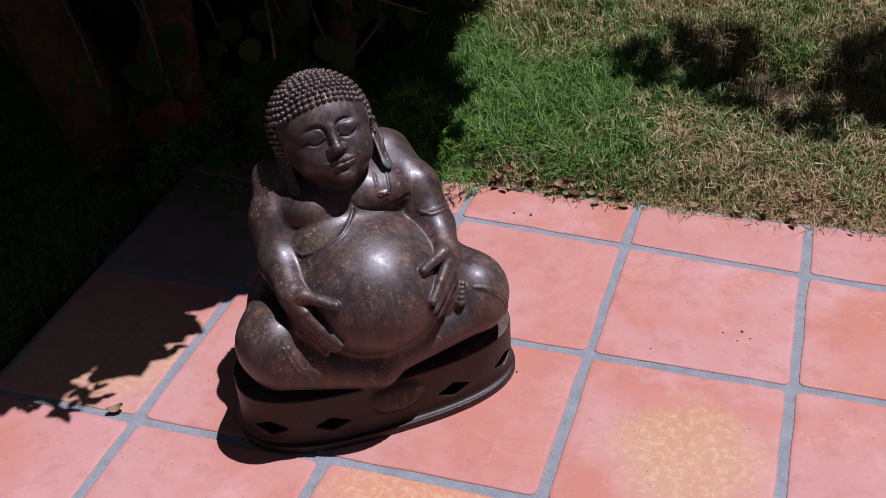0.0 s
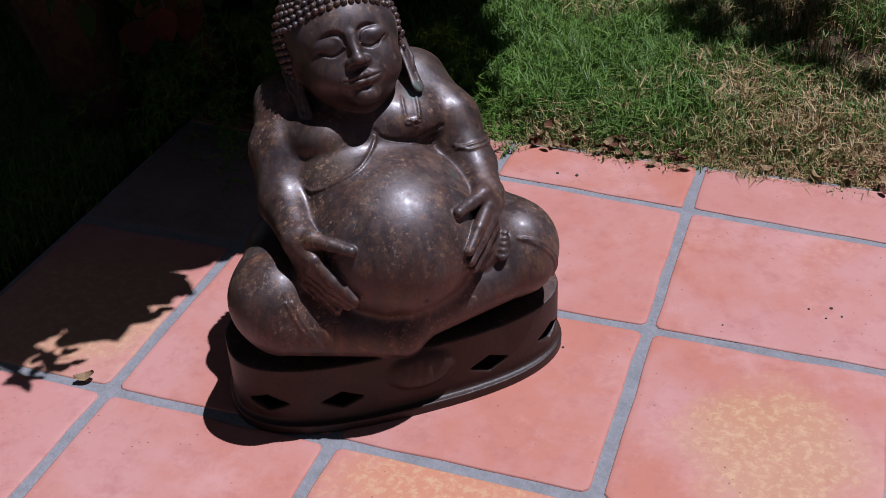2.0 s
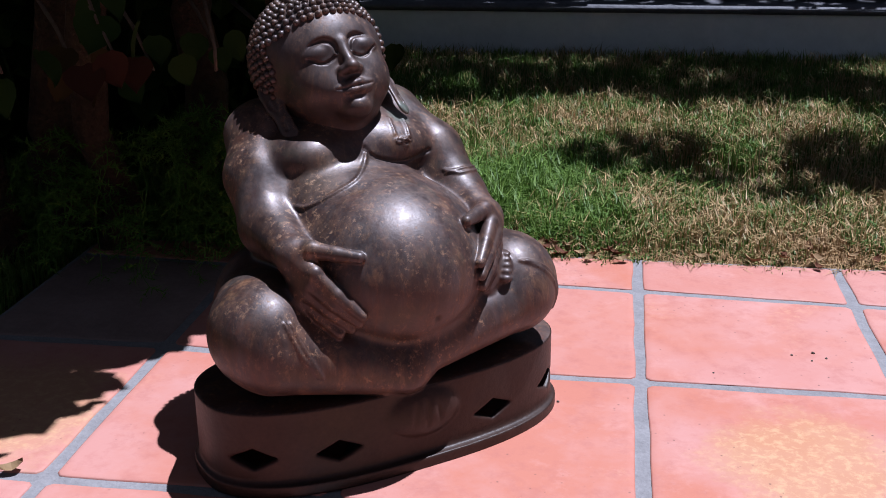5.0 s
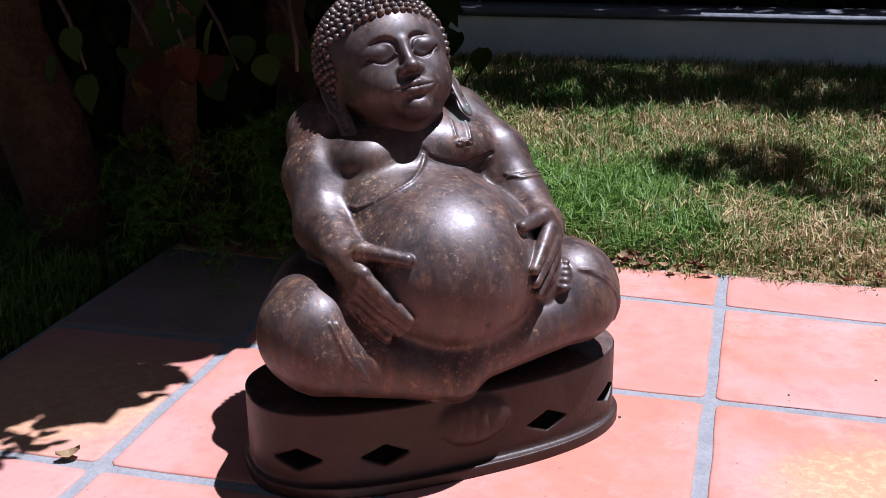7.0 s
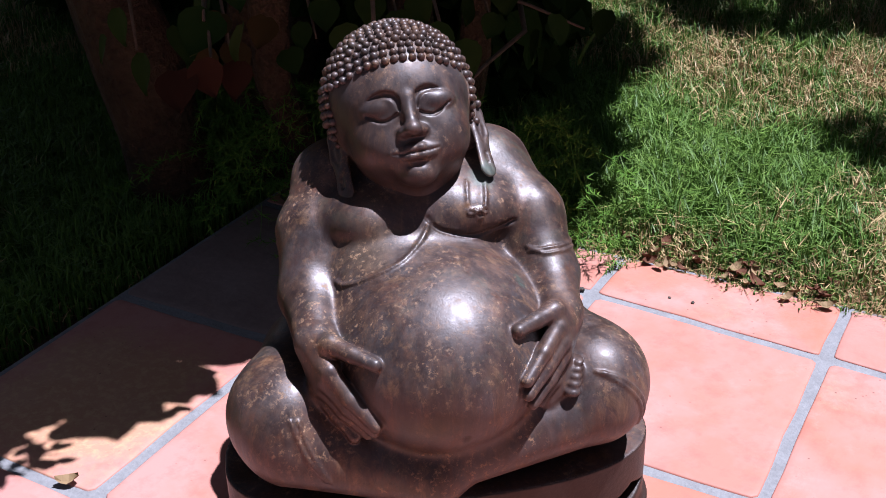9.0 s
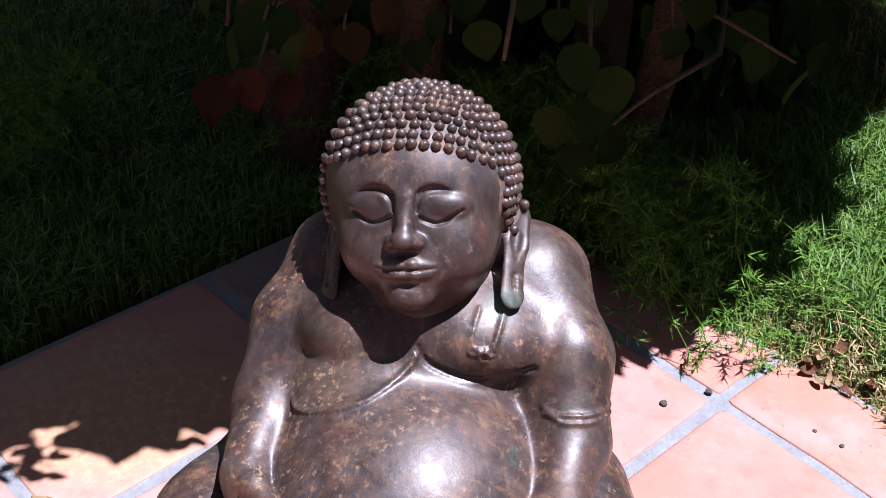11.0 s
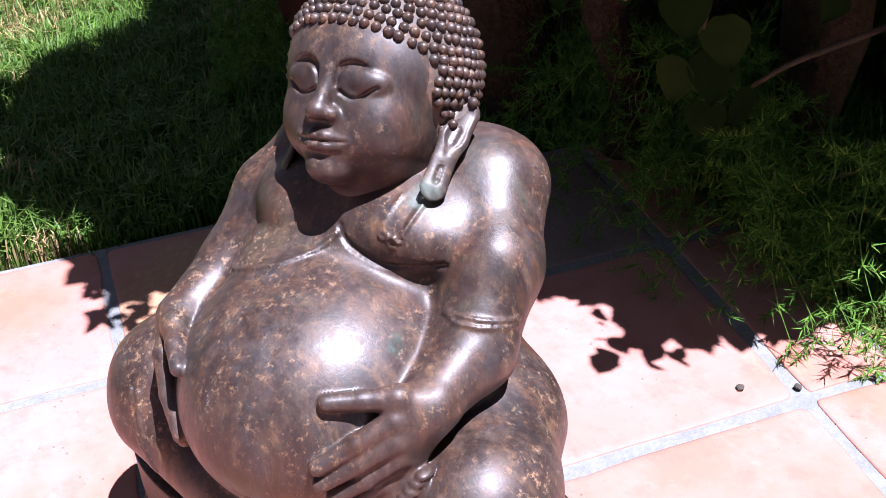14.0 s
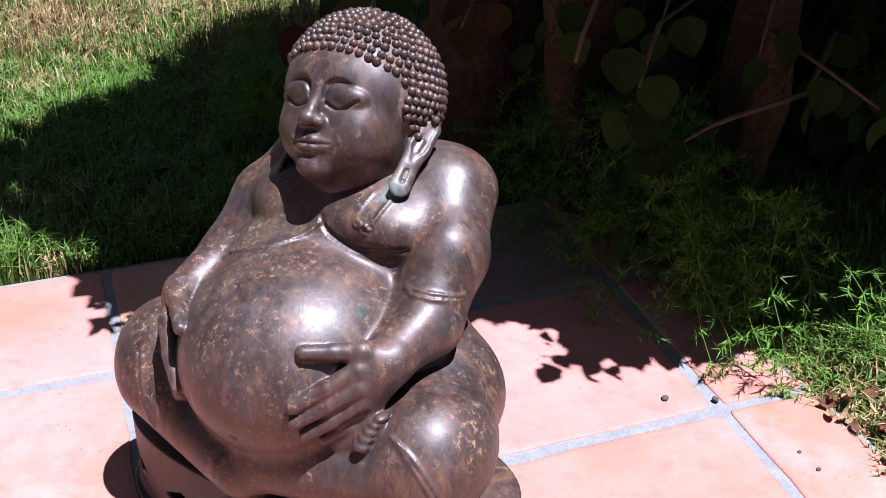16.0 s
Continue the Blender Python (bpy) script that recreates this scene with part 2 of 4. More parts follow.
def mesh_from(name, verts, faces, material, smooth=True):
    """A mesh from an array of vertices and faces of one size."""
    me = bpy.data.meshes.new(name)
    verts, faces = np.asarray(verts, np.float32), np.asarray(faces, np.int32)
    n, size = faces.shape
    me.vertices.add(len(verts))
    me.vertices.foreach_set("co", verts.ravel())
    me.loops.add(n * size)
    me.loops.foreach_set("vertex_index", faces.ravel())
    me.polygons.add(n)
    me.polygons.foreach_set("loop_start", np.arange(0, n * size, size, dtype=np.int32))
    me.update(calc_edges=True)
    me.polygons.foreach_set("use_smooth", np.full(n, smooth))
    me.materials.append(material)
    return me


def part(name, bm, material, parent, label="", smooth=True):
    """One mesh object under a thing or a part."""
    me = bpy.data.meshes.new(name)
    bm.to_mesh(me)
    bm.free()
    me.materials.append(material)
    for p in me.polygons:
        p.use_smooth = smooth
    ob = new(name, me)
    ob.parent = parent
    if label:
        ob["label"] = label
    return ob


# ---- the statue: clay on a grid of distances, then skinned ----
class Clay:
    def __init__(self, low, high, step):
        self.low, self.step = np.array(low, np.float32), step
        self.size = np.ceil((np.array(high) - np.array(low)) / step).astype(int) + 1
        self.d = np.full(self.size, 0.05, np.float32)

    def window(self, low, high):
        a = np.clip(np.floor((np.array(low) - self.low) / self.step).astype(int), 0, self.size)
        b = np.clip(np.ceil((np.array(high) - self.low) / self.step).astype(int) + 1, 0, self.size)
        axes = [self.low[n] + self.step * np.arange(a[n], b[n], dtype=np.float32) for n in range(3)]
        return tuple(slice(i, j) for i, j in zip(a, b)), np.meshgrid(*axes, indexing="ij", sparse=True)

    def join(self, where, d, soft, carve=False):
        old = self.d[where]
        if old.size == 0:
            return
        if carve:
            d = -d
            h = np.maximum(soft - np.abs(old - d), 0) / soft
            self.d[where] = np.maximum(old, d) + h * h * soft * 0.25
        else:
            h = np.maximum(soft - np.abs(old - d), 0) / soft
            self.d[where] = np.minimum(old, d) - h * h * soft * 0.25

    def ball(self, centre, radii, soft=0.01, turn=(0, 0, 0), carve=False):
        """An ellipsoid, turned by degrees."""
        reach = max(radii) + soft * 2 + 0.012
        where, (x, y, z) = self.window(np.array(centre) - reach, np.array(centre) + reach)
        m = np.array(Euler([radians(a) for a in turn]).to_matrix().transposed(), np.float32)
        x, y, z = x - centre[0], y - centre[1], z - centre[2]
        p = [m[n, 0] * x + m[n, 1] * y + m[n, 2] * z for n in range(3)]
        k0 = np.sqrt(sum((p[n] / radii[n]) ** 2 for n in range(3)))
        k1 = np.sqrt(sum((p[n] / radii[n] ** 2) ** 2 for n in range(3))) + 1e-9
        self.join(where, k0 * (k0 - 1) / k1, soft, carve)

    def limb(self, a, b, ra, rb, soft=0.008, carve=False, face=None):
        """A tapered rod with round ends from a to b."""
        a, b = np.array(a, float), np.array(b, float)
        reach = max(ra, rb) + soft * 2 + 0.006
        where, (x, y, z) = self.window(np.minimum(a, b) - reach, np.maximum(a, b) + reach)
        way = b - a
        h = np.clip(((x - a[0]) * way[0] + (y - a[1]) * way[1] + (z - a[2]) * way[2]) / max(way @ way, 1e-9), 0, 1)
        o = [c - a[n] - h * way[n] for n, c in enumerate((x, y, z))]
        off = sum(v * v for v in o)
        if face is not None:  # pressed flat along a direction
            off = off + 8.5 * (o[0] * face[0] + o[1] * face[1] + o[2] * face[2]) ** 2
        off = np.sqrt(off)
        self.join(where, off - (ra + h * (rb - ra)), soft, carve)

    def sample(self, p):
        """The distance at places."""
        q = np.clip((np.asarray(p) - self.low) / self.step, 0, self.size - 1.001)
        i = q.astype(int)
        f = q - i
        out = 0
        for dx in (0, 1):
            for dy in (0, 1):
                for dz in (0, 1):
                    w = np.abs(1 - dx - f[:, 0]) * np.abs(1 - dy - f[:, 1]) * np.abs(1 - dz - f[:, 2])
                    out = out + w * self.d[i[:, 0] + dx, i[:, 1] + dy, i[:, 2] + dz]
        return out

    def slope(self, p):
        e = self.step
        g = np.stack([self.sample(p + v) - self.sample(p - v) for v in np.eye(3) * e], 1)
        return g / np.maximum(np.linalg.norm(g, axis=1, keepdims=True), 1e-9)

    def settle(self, p, rounds=6):
        p = np.array(p, float)
        for _ in range(rounds):
            p = p - self.slope(p) * self.sample(p)[:, None]
        return p

    def cord(self, stops, r, soft=0.002, sink=0.3, carve=False):
        """A cord, or a groove, laid on the surface along a smooth line."""
        stops = [Vector(s) for s in stops]
        line = []
        for n in range(len(stops) - 1):
            p0, p1, p2, p3 = stops[max(n - 1, 0)], stops[n], stops[n + 1], stops[min(n + 2, len(stops) - 1)]
            for u in np.arange(0, 1, 0.125):
                line.append(0.5 * (2 * p1 + (p2 - p0) * u + (2 * p0 - 5 * p1 + 4 * p2 - p3) * u * u + (3 * p1 - p0 - 3 * p2 + p3) * u ** 3))
        line.append(stops[-1])
        line = self.settle(np.array(line))
        line = line - self.slope(line) * r * sink
        for a, b in zip(line[:-1], line[1:]):
            self.limb(a, b, r, r, soft, carve)

    def skin(self):
        """Vertices and quads of the surface."""
        d, inside = self.d, self.d < 0
        s = [n - 1 for n in self.size]
        corner = [(i, j, k) for i in (0, 1) for j in (0, 1) for k in (0, 1)]
        count = sum(inside[i:i + s[0], j:j + s[1], k:k + s[2]].astype(np.int8) for i, j, k in corner)
        cells = np.argwhere((count > 0) & (count < 8))
        index = np.full(s, -1, np.int32)
        index[tuple(cells.T)] = np.arange(len(cells))
        total, hits = np.zeros((len(cells), 3)), np.zeros(len(cells))
        for a in corner:
            for axis in range(3):
                if a[axis]:
                    continue
                b = tuple(v + (n == axis) for n, v in enumerate(a))
                da, db = d[tuple((cells + a).T)], d[tuple((cells + b).T)]
                cut = (da < 0) != (db < 0)
                u = np.where(cut, da / np.where(cut, da - db, 1), 0)
                p = np.array(a, float) + u[:, None] * np.eye(3)[axis]
                total += np.where(cut[:, None], p, 0)
                hits += cut
        verts = self.low + self.step * (cells + total / hits[:, None])
        quads = []
        for axis in range(3):
            o1, o2 = (axis + 1) % 3, (axis + 2) % 3
            lo, hi = [slice(None)] * 3, [slice(None)] * 3
            lo[axis], hi[axis] = slice(0, -1), slice(1, None)
            edge = np.argwhere(inside[tuple(lo)] != inside[tuple(hi)])
            edge = edge[(edge[:, o1] > 0) & (edge[:, o2] > 0) & (edge[:, o1] < s[o1]) & (edge[:, o2] < s[o2])]
            e1, e2 = np.eye(3, dtype=int)[o1], np.eye(3, dtype=int)[o2]
            quad = np.stack([index[tuple((edge - e1 * i - e2 * j).T)] for i, j in ((0, 0), (1, 0), (1, 1), (0, 1))], 1)
            flip = ~inside[tuple(edge.T)]
            quad[flip] = quad[flip][:, ::-1]
            quads.append(quad[(quad >= 0).all(1)])
        quads = np.concatenate(quads)
        verts = verts - self.slope(verts) * np.clip(self.sample(verts), -self.step, self.step)[:, None]
        return verts, quads[:, ::-1]


def both(f):
    for side in (-1, 1):
        f(side)


def shape_body():
    c = Clay((-0.262, -0.175, -0.004), (0.262, 0.215, 0.425), 0.0019)
    # seat of the body, trunk and belly
    c.ball((0, 0.075, 0.175), (0.165, 0.092, 0.085), 0.02)
    c.ball((0, 0.102, 0.262), (0.110, 0.082, 0.098), 0.03)
    c.ball((0, 0.118, 0.335), (0.092, 0.070, 0.048), 0.03)
    c.ball((0.055, 0.150, 0.353), (0.060, 0.044, 0.036), 0.02)
    c.ball((-0.060, 0.150, 0.350), (0.060, 0.044, 0.036), 0.02)
    c.ball((0, 0.014, 0.219), (0.119, 0.133, 0.102), 0.014)
    c.ball((-0.047, 0.058, 0.292), (0.052, 0.044, 0.034), 0.040)
    # crossed legs
    both(lambda s: c.limb((s * 0.112, 0.058, 0.168), (s * 0.152, -0.015, 0.168), 0.070, 0.056, 0.02))
    both(lambda s: c.ball((s * 0.159 + 0.002, -0.014, 0.170), (0.053, 0.064, 0.056), 0.02))
    c.limb((-0.150, -0.040, 0.154), (-0.015, -0.078, 0.121), 0.045, 0.030, 0.014)
    c.limb((0.154, -0.038, 0.160), (0.010, -0.070, 0.136), 0.043, 0.031, 0.014)
    # arms
    for s in (-1, 1):
        back = 0.008 * (s < 0)
        elbow, bend = (s * 0.112 + back * 0.3, 0.088 + back, 0.312), (s * 0.121 + back * 0.3, 0.036 + back, 0.268)
        c.limb((s * 0.082, 0.140, 0.341), elbow, 0.042, 0.036, 0.026)
        c.limb(elbow, bend, 0.036, 0.032, 0.014)
        c.limb(bend, (s * 0.119, -0.028, 0.257), 0.032, 0.021, 0.010)
    # breasts
    c.ball((0.049, 0.081, 0.337), (0.050, 0.044, 0.029), 0.014, (6, 6, 8))
    c.ball((-0.058, 0.077, 0.340), (0.042, 0.042, 0.025), 0.012, (10, -8, -8))
    hand(c, (-0.118, -0.028, 0.256), ((-0.107, -0.048, 0.266), (-0.071, -0.087, 0.264)),
         (((-0.110, -0.062, 0.245), (-0.070, -0.092, 0.201)), ((-0.114, -0.059, 0.233), (-0.076, -0.092, 0.191)), ((-0.117, -0.054, 0.222), (-0.084, -0.089, 0.184)), ((-0.120, -0.048, 0.212), (-0.093, -0.082, 0.181))))
    hand(c, (0.122, -0.022, 0.258), ((0.107, -0.044, 0.274), (0.069, -0.077, 0.279)),
         (((0.110, -0.053, 0.262), (0.070, -0.097, 0.234)), ((0.113, -0.058, 0.248), (0.071, -0.097, 0.219)), ((0.114, -0.057, 0.233), (0.077, -0.091, 0.204)), ((0.116, -0.050, 0.220), (0.090, -0.080, 0.196))))
    # the sole and toes that rest on the left thigh
    c.limb((0.098, -0.064, 0.188), (0.124, -0.052, 0.206), 0.010, 0.014, 0.004)
    for n in range(5):
        c.ball((0.1215 + 0.0024 * n, -0.068 + 0.0042 * n, 0.197 + (0.0070 - 0.0003 * n) * n), (0.0088 - 0.0006 * n, 0.0095, 0.0056 - 0.0006 * n), 0.0006)
    # neck and the folds under the chin
    c.limb((-0.007, 0.110, 0.345), (-0.010, 0.115, 0.412), 0.050, 0.048, 0.010)
    c.ball((0.010, -0.116, 0.186), (0.0048, 0.008, 0.0046), 0.003, carve=True)
    # edge of the robe over the chest, bands at arms and knees
    c.cord([(0.002, 0.041, 0.338), (-0.009, 0.024, 0.328), (-0.034, -0.002, 0.321), (-0.068, -0.004, 0.308), (-0.088, 0.008, 0.296), (-0.096, 0.018, 0.296)], 0.0023, 0.0010, 0.0)
    # a strap over the breast that ends in a curled knot
    c.cord([(0.046, 0.062, 0.378), (0.043, 0.050, 0.366), (0.041, 0.040, 0.354)], 0.0014, 0.001, 0.0)
    c.cord([(0.066, 0.064, 0.374), (0.063, 0.052, 0.363), (0.060, 0.040, 0.352)], 0.0019, 0.001, -0.1)
    for x, z, r in ((0.044, 0.351, 0.0042), (0.052, 0.353, 0.0036), (0.060, 0.351, 0.0036), (0.054, 0.344, 0.0040)):
        c.cord([(x + r * math.cos(u), 0.03, z + r * math.sin(u)) for u in (0.3, 1.4, 2.5, 3.6, 4.7, 5.5)], 0.0012, 0.0005, -0.3)
    c.cord([(0.0, 0.04, 0.345), (0.012, 0.036, 0.331), (0.045, 0.034, 0.3215), (0.075, 0.042, 0.321), (0.090, 0.052, 0.326)], 0.0012, 0.003, 0.5, carve=True)
    for s in (-1, 1):
        if s > 0:
            for k in (0.0, 0.0042):
                c.cord([(0.094, 0.026 - k, 0.312 - k), (0.108, 0.022 - k, 0.310 - k), (0.134, 0.034 - k, 0.300 - k), (0.150, 0.058 - k, 0.295 - k)], 0.0017, 0.0010, -0.1)
        for k in (0.0, 0.008):
            if s < 0:
                c.cord([(-0.120 - k, -0.100, 0.136), (-0.129 - k, -0.097, 0.160), (-0.137 - k, -0.087, 0.186), (-0.142 - k, -0.074, 0.202)], 0.0020, 0.0010, 0.0)
            else:
                c.cord([(0.146 + k, -0.066, 0.216), (0.170 + k, -0.066, 0.196), (0.184 + k, -0.060, 0.170), (0.186 + k, -0.055, 0.146)], 0.0020, 0.0010, 0.0)
    # stand: a low oval drum with a foot rim, open diamonds and a draped cloth
    a, b, e, mid = 0.2235, 0.1020, 2.6, 0.012
    where, (x, y, z) = c.window((-0.262, -0.18, -0.004), (0.262, 0.215, 0.125))
    y = y - mid
    out = ((np.abs(x / a) ** e + np.abs(y / b) ** e) ** (1 / e) - 1) * b
    foot = ((np.abs(x / 0.2275) ** e + np.abs(y / 0.1125) ** e) ** (1 / e) - 1) * 0.1125
    c.join(where, np.maximum(np.maximum(out, z - 0.098), -z).astype(np.float32), 0.003)
    c.join(where, np.maximum(np.maximum(foot, z - 0.0135), -z).astype(np.float32), 0.006)
    c.join(where, np.maximum(np.maximum(out + 0.008, z - 0.088), -z - 0.02).astype(np.float32), 0.003, True)
    for px in (-0.190, -0.100, 0.0965, 0.196):
        for side in (-1, 1):
            py = side * b * (1 - abs(px / a) ** e) ** (1 / e)
            nx, ny = math.copysign(abs(px / a) ** (e - 1) / a, px), math.copysign(abs(py / b) ** (e - 1) / b, py)
            ln = math.hypot(nx, ny)
            nx, ny = nx / ln, ny / ln
            where, (x, y, z) = c.window((px - 0.05, py + mid - 0.05, 0.02), (px + 0.05, py + mid + 0.05, 0.07))
            along = np.abs((x - px) * -ny + (y - mid - py) * nx)
            deep = np.abs((x - px) * nx + (y - mid - py) * ny) - 0.022
            gap = np.maximum((along / 0.027 + np.abs(z - 0.043) / 0.0125 - 1) * 0.011, deep)
            c.join(where, gap.astype(np.float32), 0.003, True)
    # worn folds of cloth hang over its front
    c.ball((0.002, -0.076, 0.066), (0.054, 0.026, 0.036), 0.003)
    for n in range(5):
        c.limb((-0.022 + 0.011 * n, -0.102, 0.100), (-0.034 + 0.018 * n, -0.101, 0.046), 0.0032, 0.0020, 0.003, True)
    return c


def hand(c, wrist, thumb, fingers):
    """A hand laid on the belly: thumb and fingers each from root to tip."""
    wrist = np.array(wrist)
    roots = [np.array(a) for a, b in fingers]
    for root in roots:
        c.limb(wrist, root, 0.017, 0.0095, 0.008)

    def rest(p, up):
        p = c.settle(np.array([p]))
        return (p + c.slope(p) * up)[0]

    laid = [(root, rest(root * 0.5 + np.array(tip) * 0.5, 0.0065), rest(tip, 0.0042)) for root, (_, tip) in zip(roots, fingers)]
    a, b = np.array(thumb[0]), rest(thumb[1], 0.0042)
    m = rest(a * 0.5 + b * 0.5, 0.0070)
    c.limb(wrist, a, 0.016, 0.0110, 0.006)
    c.limb(a, m, 0.0105, 0.0080, 0.003)
    c.limb(m, b, 0.0080, 0.0066, 0.003)
    for root, mid, tip in laid:
        c.limb(root, mid, 0.0092, 0.0080, 0.0022)
        c.limb(mid, tip, 0.0080, 0.0062, 0.0022)


HEAD = np.array((-0.0134, 0.138, 0.430))  # middle of the skull
LEAN, TIP = radians(25), radians(5.5)  # the head leans back and tips to one side


def set_head(v):
    """Brings the upright head to its place on the shoulders."""
    x, y, z = v[:, 0] + 0.0037, v[:, 1], v[:, 2]
    y, z = y * math.cos(LEAN) + z * math.sin(LEAN), z * math.cos(LEAN) - y * math.sin(LEAN)
    x, z = x * math.cos(TIP) - z * math.sin(TIP), z * math.cos(TIP) + x * math.sin(TIP)
    return np.stack([x, y, z], 1) + HEAD


def shape_head():
    c = Clay((-0.098, -0.115, -0.112), (0.098, 0.095, 0.092), 0.00135)
    # skull, brow, jaw, cheeks and chin
    c.ball((-0.004, -0.002, 0.001), (0.0755, 0.0775, 0.0765), 0.01)
    c.ball((0, -0.026, -0.004), (0.0630, 0.0500, 0.046), 0.010)
    c.ball((0, -0.022, -0.042), (0.0580, 0.0560, 0.051), 0.012)
    both(lambda s: c.ball((s * 0.030, -0.047, -0.041), (0.0265, 0.0285, 0.030), 0.014))
    c.ball((0, -0.0665, -0.0765), (0.0185, 0.0170, 0.0130), 0.012)
    c.ball((0, -0.0660, -0.0550), (0.0260, 0.0155, 0.0160), 0.014)
    # brows over hollow sockets, full lids, lowered lashes
    for s in (-1, 1):
        c.ball((s * 0.0295, -0.0865, -0.0035), (0.0195, 0.0100, 0.0072), 0.004, (0, s * 8, s * 14), carve=True)
        c.cord([(s * 0.0085, -0.1, -0.0150), (s * 0.0105, -0.1, -0.0070), (s * 0.0180, -0.1, 0.0008), (s * 0.0300, -0.1, 0.0036), (s * 0.0410, -0.09, -0.0010), (s * 0.0475, -0.08, -0.0090)], 0.0032, 0.0014, 0.05, carve=True)
        c.ball((s * 0.0297, -0.0655, -0.0098), (0.0185, 0.0116, 0.0120), 0.002, (0, s * 3, s * 18))
        c.cord([(s * 0.0125, -0.1, -0.0178), (s * 0.0190, -0.1, -0.0200), (s * 0.0300, -0.1, -0.0212), (s * 0.0400, -0.09, -0.0198), (s * 0.0475, -0.08, -0.0160)], 0.0018, 0.0005, 0.30, carve=True)
    # nose
    c.limb((0, -0.0765, -0.004), (0, -0.0855, -0.0300), 0.0046, 0.0062, 0.008)
    c.ball((0, -0.0885, -0.0342), (0.0082, 0.0074, 0.0062), 0.006)
    both(lambda s: c.ball((s * 0.0098, -0.0818, -0.0358), (0.0046, 0.0052, 0.0044), 0.006))
    both(lambda s: c.ball((s * 0.0050, -0.0880, -0.0408), (0.0016, 0.0022, 0.0012), 0.0015, carve=True))
    # mouth
    both(lambda s: c.limb((s * 0.0050, -0.0832, -0.0518), (s * 0.0215, -0.0780, -0.0547), 0.0033, 0.0022, 0.004))
    c.limb((-0.005, -0.0832, -0.0520), (0.005, -0.0832, -0.0520), 0.0031, 0.0031, 0.004)
    both(lambda s: c.limb((s * 0.0060, -0.0826, -0.0598), (s * 0.0170, -0.0788, -0.0587), 0.0036, 0.0025, 0.004))
    c.limb((-0.006, -0.0826, -0.0598), (0.006, -0.0826, -0.0598), 0.0036, 0.0036, 0.004)
    for a, b in (((-0.0235, -0.0800, -0.0548), (-0.0110, -0.0845, -0.0562)), ((-0.0110, -0.0845, -0.0562), (0, -0.0860, -0.0557)), ((0, -0.0860, -0.0557), (0.0110, -0.0845, -0.0562)), ((0.0110, -0.0845, -0.0562), (0.0235, -0.0800, -0.0548))):
        c.limb(a, b, 0.0012, 0.0012, 0.0008, True)
    c.ball((0, -0.0855, -0.0668), (0.0130, 0.0035, 0.0026), 0.005, carve=True)
    # long ears: a hollow shell above, a slit lobe below
    for s in (-1, 1):
        face = np.array((s * 0.66, -0.70, 0.27))
        top, mid, low, tip = (np.array((s * a, b, d)) for a, b, d in ((0.0735, 0.0040, -0.0260), (0.0725, -0.0105, -0.0450), (0.0715, -0.0215, -0.0640), (0.0720, -0.0310, -0.0825)))
        c.limb(top, mid, 0.0105, 0.0118, 0.002, face=face)
        c.limb(mid, low, 0.0118, 0.0092, 0.002, face=face)
        c.limb(low, tip, 0.0096, 0.0108, 0.002, face=face)
        c.limb(mid - face * 0.004, mid - face * 0.020, 0.009, 0.012, 0.006)
        c.limb(top + face * 0.0040, mid + face * 0.0040, 0.0070, 0.0082, 0.0008, True, face=face)
        c.limb(mid + face * 0.0042, mid * 0.4 + low * 0.6 + face * 0.0036, 0.0080, 0.0036, 0.0008, True, face=face)
        c.limb(top * 0.3 + mid * 0.7 + face * 0.0020, mid * 0.7 + low * 0.3 + face * 0.0020, 0.0030, 0.0022, 0.001, face=face)
        c.limb(low * 0.80 + tip * 0.20 + face * 0.0040, low * 0.25 + tip * 0.75 + face * 0.0040, 0.0026, 0.0030, 0.0006, True)
        c.limb(low * 0.70 + tip * 0.30 + face * 0.0012, low * 0.35 + tip * 0.65 + face * 0.0012, 0.0011, 0.0011, 0.0006)
    c.limb((0, 0.006, -0.045), (0, 0.000, -0.105), 0.047, 0.044, 0.02)
    return c


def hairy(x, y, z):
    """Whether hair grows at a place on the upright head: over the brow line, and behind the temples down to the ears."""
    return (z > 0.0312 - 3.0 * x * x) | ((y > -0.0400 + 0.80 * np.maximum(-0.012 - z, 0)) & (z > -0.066))


